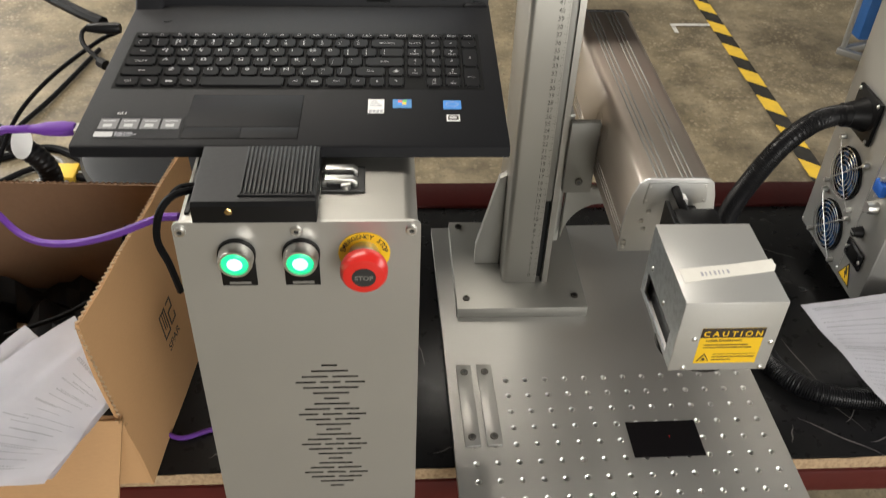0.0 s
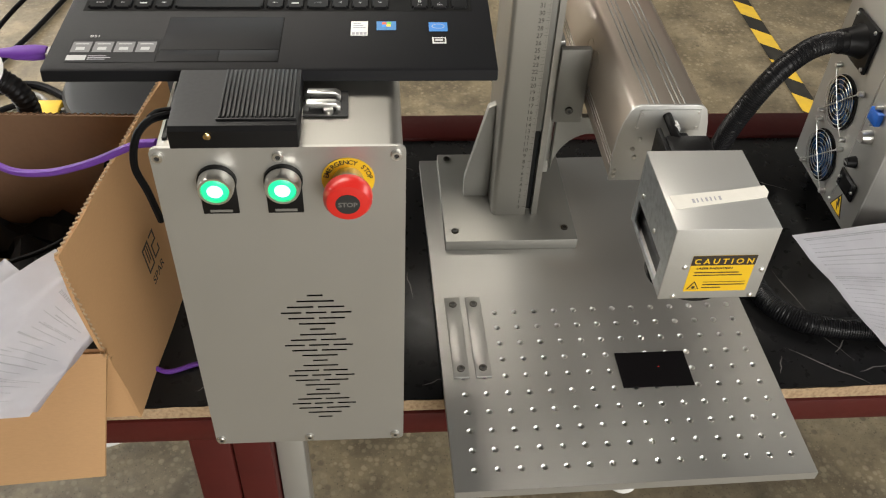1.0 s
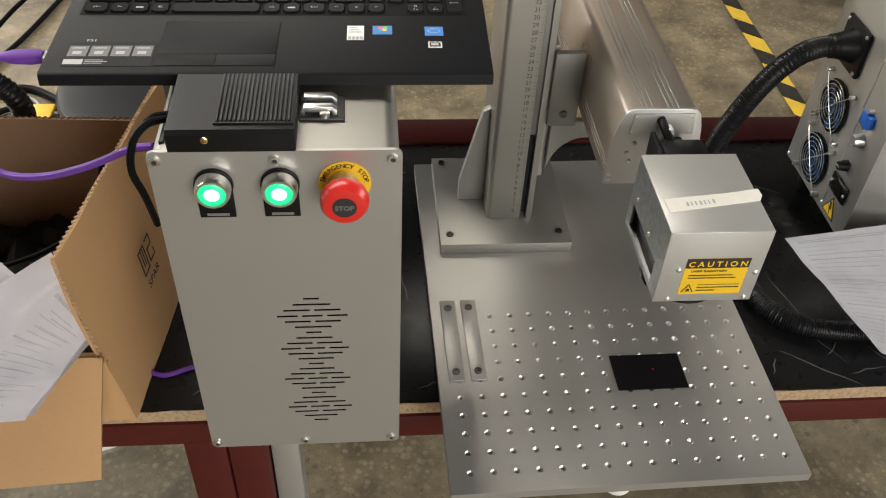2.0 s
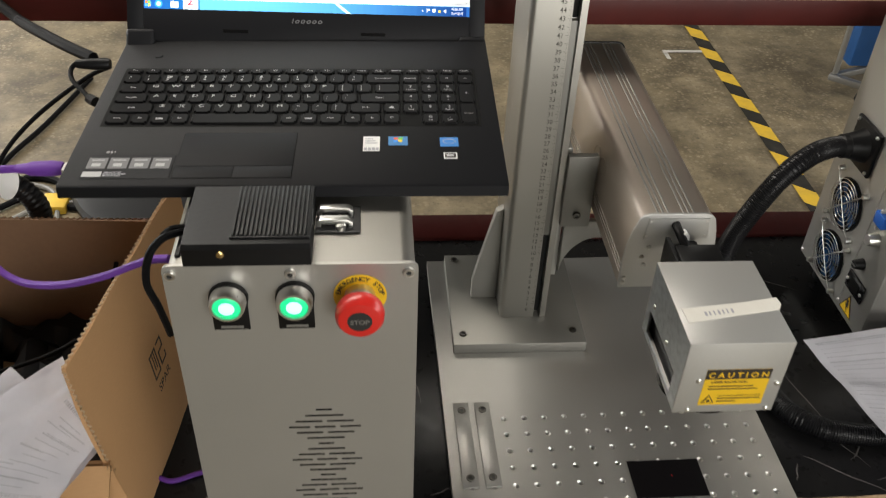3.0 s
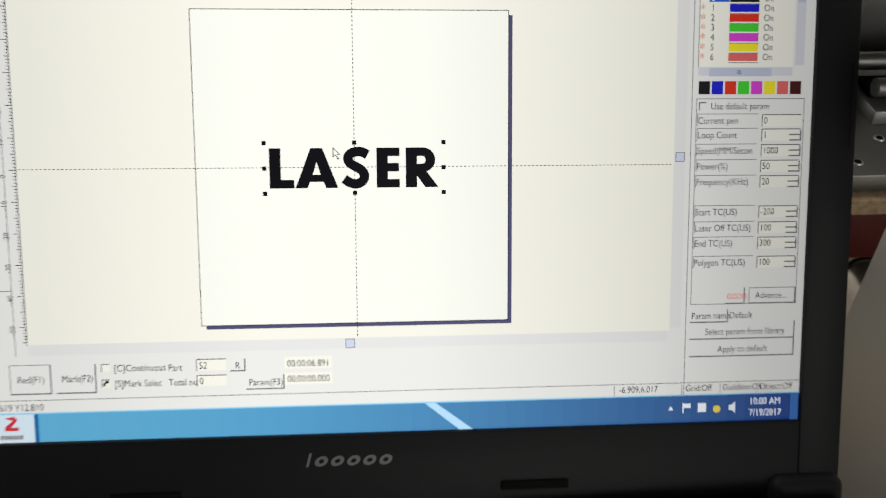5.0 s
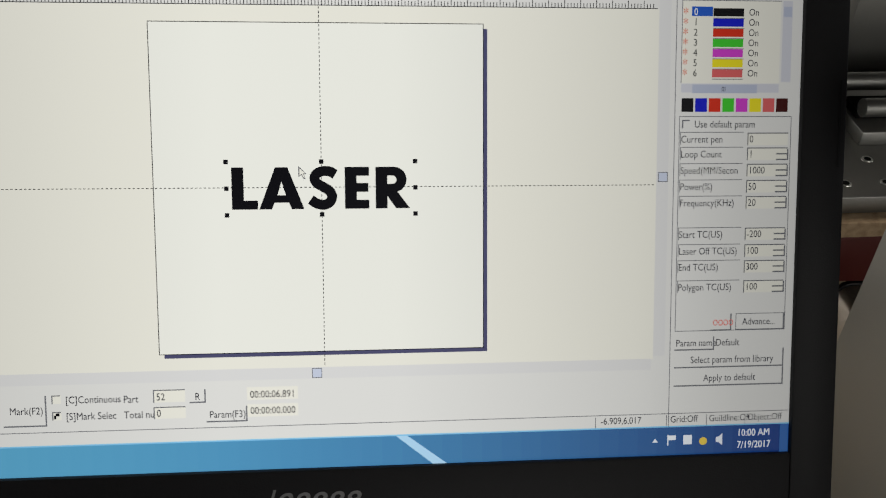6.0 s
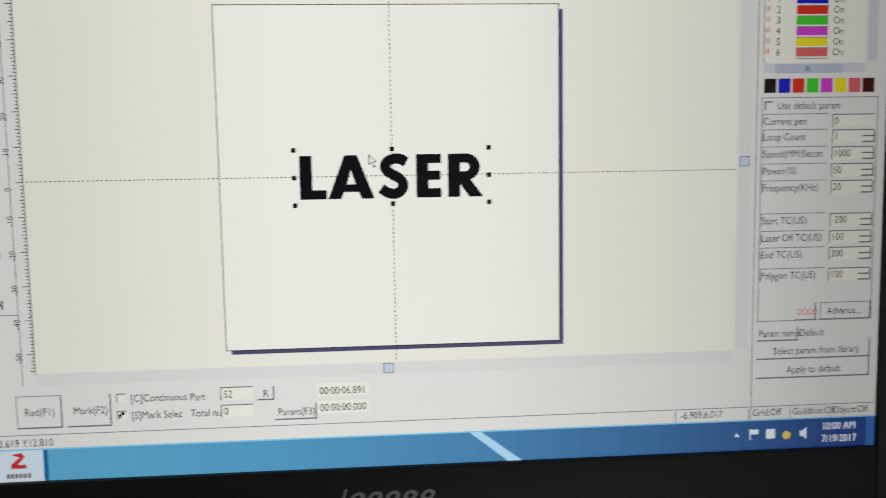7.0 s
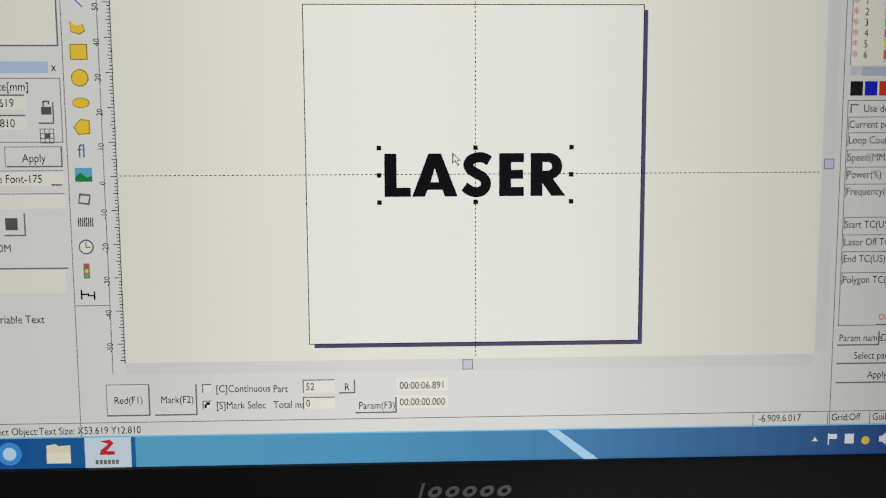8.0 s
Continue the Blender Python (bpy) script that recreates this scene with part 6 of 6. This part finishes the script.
part("flange_neck", turned(bmesh.new(), (-0.030, 0.038, 0.228), [(0.0, 0.0165), (0.008, 0.0185), (0.018, 0.0215), (0.0245, 0.024)], axis="x", seg=28), RUBBER, flange)
for y in (0.011, 0.065):
    for z in (0.201, 0.255):
        part("flange_screw", turned(bmesh.new(), (-0.0085, y, z), [(0, 0.0014), (0.001, 0.0026), (0.0026, 0.0028)], axis="x", seg=12), STEEL, flange)
part("panel_seam", box(bmesh.new(), -0.0006, -0.0002, -0.0335, -0.0325, 0.02, 0.26), STEEL, cab2)
part("data_socket", box(bmesh.new(), -0.009, -0.0003, -0.068, -0.046, 0.164, 0.182, 0.001), BLUE, cab2, "blue data socket")
for z in (0.160, 0.186):
    part("socket_post", turned(bmesh.new(), (-0.009, -0.057, z), [(0, 0.0026), (0.0087, 0.0028)], axis="x", seg=10), STEEL, cab2)
part("round_socket", turned(bmesh.new(), (-0.014, -0.058, 0.1410), [(0, 0.0075), (0.003, 0.0085), (0.0137, 0.0095)], axis="x", seg=20), STEEL, cab2, "threaded metal socket")
part("fuse_holder", turned(bmesh.new(), (-0.013, -0.050, 0.0930), [(0, 0.0060), (0.006, 0.0075), (0.0127, 0.0085)], axis="x", seg=18), RUBBER, cab2, "black fuse holder")
part("fuse_slot", box(bmesh.new(), -0.0136, -0.0131, -0.0545, -0.0455, 0.0920, 0.0940), STEEL, cab2)
inlet = part("mains_inlet", box(bmesh.new(), -0.004, -0.0003, -0.0800, -0.0330, 0.045, 0.073, 0.002), GLOSSBLACK, cab2, "black mains inlet")
part("inlet_well", box(bmesh.new(), -0.0046, -0.0041, -0.0690, -0.0440, 0.0500, 0.0680, 0.0001), GAP, inlet)
for y in (-0.0760, -0.0370):
    part("inlet_screw", turned(bmesh.new(), (-0.0062, y, 0.059), [(0, 0.0016), (0.0018, 0.0026)], axis="x", seg=10), STEEL, inlet)
again("socket_word", words_mesh("socket_word", "USB", 0.0085, SILVER, 1.0), cab2, pose(-0.0006, -0.030, 0.205) @ SIDE @ pose(0, 0, 0, 0, 0, -90))
for y, z in ((0.097, 0.006), (0.0, 0.004), (-0.03, 0.012), (-0.036, 0.25)):
    screw(cab2, pose(0.0, y, z, 0, -90, 0), small=True)
wl = part("warning_label", prism(bmesh.new(), [(-0.072, -0.004 + 0.012), (-0.036, 0.008), (-0.054, 0.040)], "x", -0.0006, -0.0002), PRINT, cab2, "yellow electric shock warning label")
part("label_face", prism(bmesh.new(), [(-0.0685, 0.010), (-0.0395, 0.010), (-0.054, 0.0358)], "x", -0.0010, -0.0007), YELLOW, wl)
part("label_bolt", prism(bmesh.new(), [(-0.055, 0.031), (-0.049, 0.031), (-0.0530, 0.0235), (-0.0495, 0.0235), (-0.0580, 0.0120), (-0.0555, 0.0205), (-0.0590, 0.0205)], "x", -0.0014, -0.0011), PRINT, wl)
hose_r = thing("black_hose", "black corrugated hose from the cabinet flange to the bench", "hose")
bm = bmesh.new()
tube(bm, [(0.610, 1.010, 1.0085), (0.585, 1.000, 1.012), (0.545, 0.975, 1.015), (0.505, 0.955, 0.995), (0.474, 0.948, 0.945), (0.460, 0.955, 0.885), (0.462, 0.960, 0.825), (0.475, 0.93, 0.785), (0.485, 0.86, 0.769),
          (0.490, 0.78, 0.767), (0.520, 0.735, 0.767), (0.580, 0.715, 0.767), (0.70, 0.71, 0.767)], 0.0134, 14, 8, 0.0009, 0.0029)
part("tube", bm, HOSE, hose_r)
part("collar", turned(bmesh.new(), (0.601, 1.0085, 1.0090), [(0, 0.0150), (0.002, 0.0165), (0.010, 0.0165), (0.012, 0.0150)], axis="x", seg=24), RUBBER, hose_r, "smooth black hose collar")
QP = ((0.5947, 0.6500, 0.8000), (0.7600, 0.6000, 0.7540), (0.7400, 0.8620, 0.8250), (0.4910, 0.7690, 0.8800))
doc = thing("printed_document", "white printed form leaning against the second cabinet", "paper", pose(0, 0, 0))
paper_sheet("sheet", QP, 24, 24, 0.004, 7.0, PAPER, doc)
for k in range(3):
    a, b, c, d = [Vector(p) for p in QP]
    w = (0.955, 0.80, 0.62)[k]
    nrm = (b - a).cross(d - a).normalized()
    line = [(a * (1 - u) + b * u) * (1 - w) + (d * (1 - u) + c * u) * w + nrm * (0.0012 + 0.004 * (noise.noise(Vector((u * 3.1 + 7, w * 3.7, 0.3))) + 0.45 * abs(noise.noise(Vector((u * 9 + 7, w * 8, 1.3)))))) for u in [0.05 + 0.065 * i for i in range(14)]]
    part("table_rule", tube(bmesh.new(), line, 0.0005, 5, 2), INK, doc)
part("writing", written_lines(QP, [(0.06, 0.72 - 0.11 * (k * 7 % 5), 0.94 - 0.034 * k, 0.004 if k % 3 else 0.008) for k in range(25)], 0.0008, 7.0, 0.004), INK, doc, "grey printed writing and table lines")

# ---- on the floor ----
stand = thing("round_stand_base", "round dusty black pedestal base on the floor", "stand", pose(-0.62, 2.46, 0))
part("disc", turned(bmesh.new(), (0, 0, 0), [(0, 0.36), (0.03, 0.365), (0.045, 0.355), (0.050, 0.33), (0.052, 0.10)], seg=56), RUBBER, stand)
part("post", turned(bmesh.new(), (0, 0.05, 0.05), [(0, 0.05), (0.6, 0.05)], seg=24), RUBBER, stand)
for pts, r, mat, lab in (([(-1.2019, 2.2728, 0.0120), (-1.0947, 2.3613, 0.0120), (-0.9447, 2.2988, 0.0120), (-0.7580, 2.2874, 0.0120), (-0.5795, 2.2202, 0.0120)], 0.010, CABLE, "black cable lying on the floor"), ([(-1.2437, 2.4095, 0.0120), (-1.0899, 2.4720, 0.0120), (-0.9045, 2.3437, 0.0120), (-0.7319, 2.2370, 0.0120), (-0.5754, 2.1914, 0.0120)], 0.012, CABLE, "black cable lying on the floor"), ([(-1.1073, 3.1638, 0.0120), (-1.1781, 2.8087, 0.0120), (-1.2330, 2.6077, 0.0120), (-1.2534, 2.4413, 0.0120)], 0.009, CABLE, "black cable lying on the floor"),
                         ([(-1.1477, 2.2004, 0.0120), (-1.0616, 2.3004, 0.0120), (-0.9687, 2.3292, 0.0120), (-0.8809, 2.3130, 0.0120), (-0.7596, 2.2964, 0.0120)], 0.008, GREYCABLE, "grey cable lying on the floor"), ([(-1.2534, 2.4413, 0.0120), (-1.1504, 2.4403, 0.0120), (-1.0560, 2.4075, 0.0120), (-1.0146, 2.3450, 0.0120), (-0.9799, 2.2262, 0.0120)], 0.008, GREYCABLE, "pale grey looped cable on the floor")):
    cable("floor_cable", pts, r, mat, lab)
cable("grey_cord", [(-0.6562, 1.0824, 0.0200), (-0.5805, 1.0999, 0.0200), (-0.5330, 1.1217, 0.0200), (-0.4655, 1.1740, 0.0200)], 0.008, WHITE, "pale cord on the floor under the bench")
tagged(part("yellow_plug", box(bmesh.new(), -1.05, -0.97, 2.28, 2.36, 0.0, 0.03, 0.006), FLOORYEL), "worn yellow plastic block on the floor", "plug")
trolley = thing("blue_trolley", "blue steel trolley post on a grey castor base", "trolley", pose(1.77, 3.07, 0))
part("base", box(bmesh.new(), -0.01, 0.14, -0.013, 0.013, 0.058, 0.084, 0.004), DULL, trolley, "grey base bar", pose(0, 0, 0, 0, 0, -42))
part("base", box(bmesh.new(), 0.016, 0.30, -0.013, 0.013, 0.058, 0.084, 0.004), DULL, trolley, "grey base bar", pose(0, 0, 0, 0, 0, 22))
part("post", box(bmesh.new(), 0.09, 0.21, 0.055, 0.165, 0.086, 1.0, 0.010), DEEPBLUE, trolley, "blue steel post")
part("tube", turned(bmesh.new(), (0.012, 0.004, 0.085), [(0, 0.011), (0.80, 0.011)], seg=16), DULL, trolley, "grey tube")
for x, y in ((0.095, -0.075), (0.235, 0.095)):
    castor = part("castor", turned(bmesh.new(), (x, y - 0.012, 0.029), [(0, 0.024), (0.003, 0.029), (0.021, 0.029), (0.024, 0.024)], axis="-y", seg=24), RUBBER, trolley, "black rubber castor")
    part("fork", box(bmesh.new(), x - 0.012, x + 0.012, y - 0.040, y - 0.037, 0.024, 0.058, 0.001), STEEL, castor)
    part("fork", box(bmesh.new(), x - 0.012, x + 0.012, y - 0.009, y - 0.006, 0.024, 0.058, 0.001), STEEL, castor)

# ---- machines on the raised shelf ----
unit = thing("shelf_machine", "second marking machine with drilled plate and linear rails", "laser machine", pose(0, 0, 1.1787))
part("plate", box(bmesh.new(), 0.120, 0.540, 1.128, 1.560, 0.0002, 0.0120, 0.0008), DULL, unit)
HOLE = mesh_of("hole", turned(bmesh.new(), (0, 0, 0), [(0.0002, 0.0036), (0.0006, 0.0034), (0.0006, 0.0024), (0.0003, 0.0018)], seg=12), STEEL)
# black discs on the plate stand in for the shade down each hole
HOLE2 = mesh_of("hole_well", turned(bmesh.new(), (0, 0, 0), [(0.0003, 0.0023), (0.0007, 0.0022)], seg=10), GAP)
for i in range(17):
    for j in range(2 if i > 1 else 8):
        h_ = again("hole", HOLE, unit, pose(0.134 + 0.025 * i, 1.142 + 0.025 * j, 0.0120))
        again("hole_well", HOLE2, h_, Matrix())
part("rail_bed", box(bmesh.new(), 0.235, 0.60, 1.182, 1.262, 0.0122, 0.022, 0.001), DULL, unit)
for y in (1.192, 1.226):
    part("rail", turned(bmesh.new(), (0.235, y, 0.034), [(0, 0.006), (0.365, 0.006)], axis="x", seg=16), DULL, unit)
# black strip laid between the rails for the shade there
part("rail_shadow_bed", box(bmesh.new(), 0.238, 0.60, 1.199, 1.219, 0.0222, 0.027), GAP, unit)
part("carriage_block", box(bmesh.new(), 0.372, 0.402, 1.180, 1.240, 0.0222, 0.050, 0.002), DULL, unit)
part("rear_plate", box(bmesh.new(), 0.235, 0.60, 1.264, 1.276, 0.0122, 0.120, 0.001), DULL, unit)
part("motor_ring", turned(bmesh.new(), (0.392, 1.263, 0.056), [(0, 0.012), (0.001, 0.022), (0.014, 0.023), (0.015, 0.012)], axis="-y", seg=32, cap=False), STEEL, unit)
# black disc in place of the shaded bore
part("ring_bore", turned(bmesh.new(), (0.392, 1.2625, 0.056), [(0, 0.0125), (0.004, 0.0125)], axis="-y", seg=24), GAP, unit)
part("gusset_block", box(bmesh.new(), 0.150, 0.180, 1.185, 1.215, 0.0122, 0.075, 0.003), DULL, unit)
part("gusset_block", box(bmesh.new(), 0.190, 0.225, 1.215, 1.245, 0.0122, 0.115, 0.003), DULL, unit)
part("upright", box(bmesh.new(), 0.145, 0.235, 1.30, 1.36, 0.0122, 0.30, 0.003), DULL, unit)
bar2 = thing("aluminium_profile", "grey slotted aluminium profile lying on the shelf", "profile", pose(-0.62, 1.15, 1.1787))
part("profile", box(bmesh.new(), 0.0, 0.27, 0.030, 0.058, 0.0002, 0.030, 0.002), ALU, bar2)
# black strip on the profile in place of a shaded slot
part("slot", box(bmesh.new(), 0.0, 0.27, 0.0285, 0.0298, 0.010, 0.020), GAP, bar2)
part("tube", turned(bmesh.new(), (0.0, 0.085, 0.026), [(0, 0.024), (0.27, 0.024)], axis="x", seg=20), RUBBER, bar2, "dark round tube")
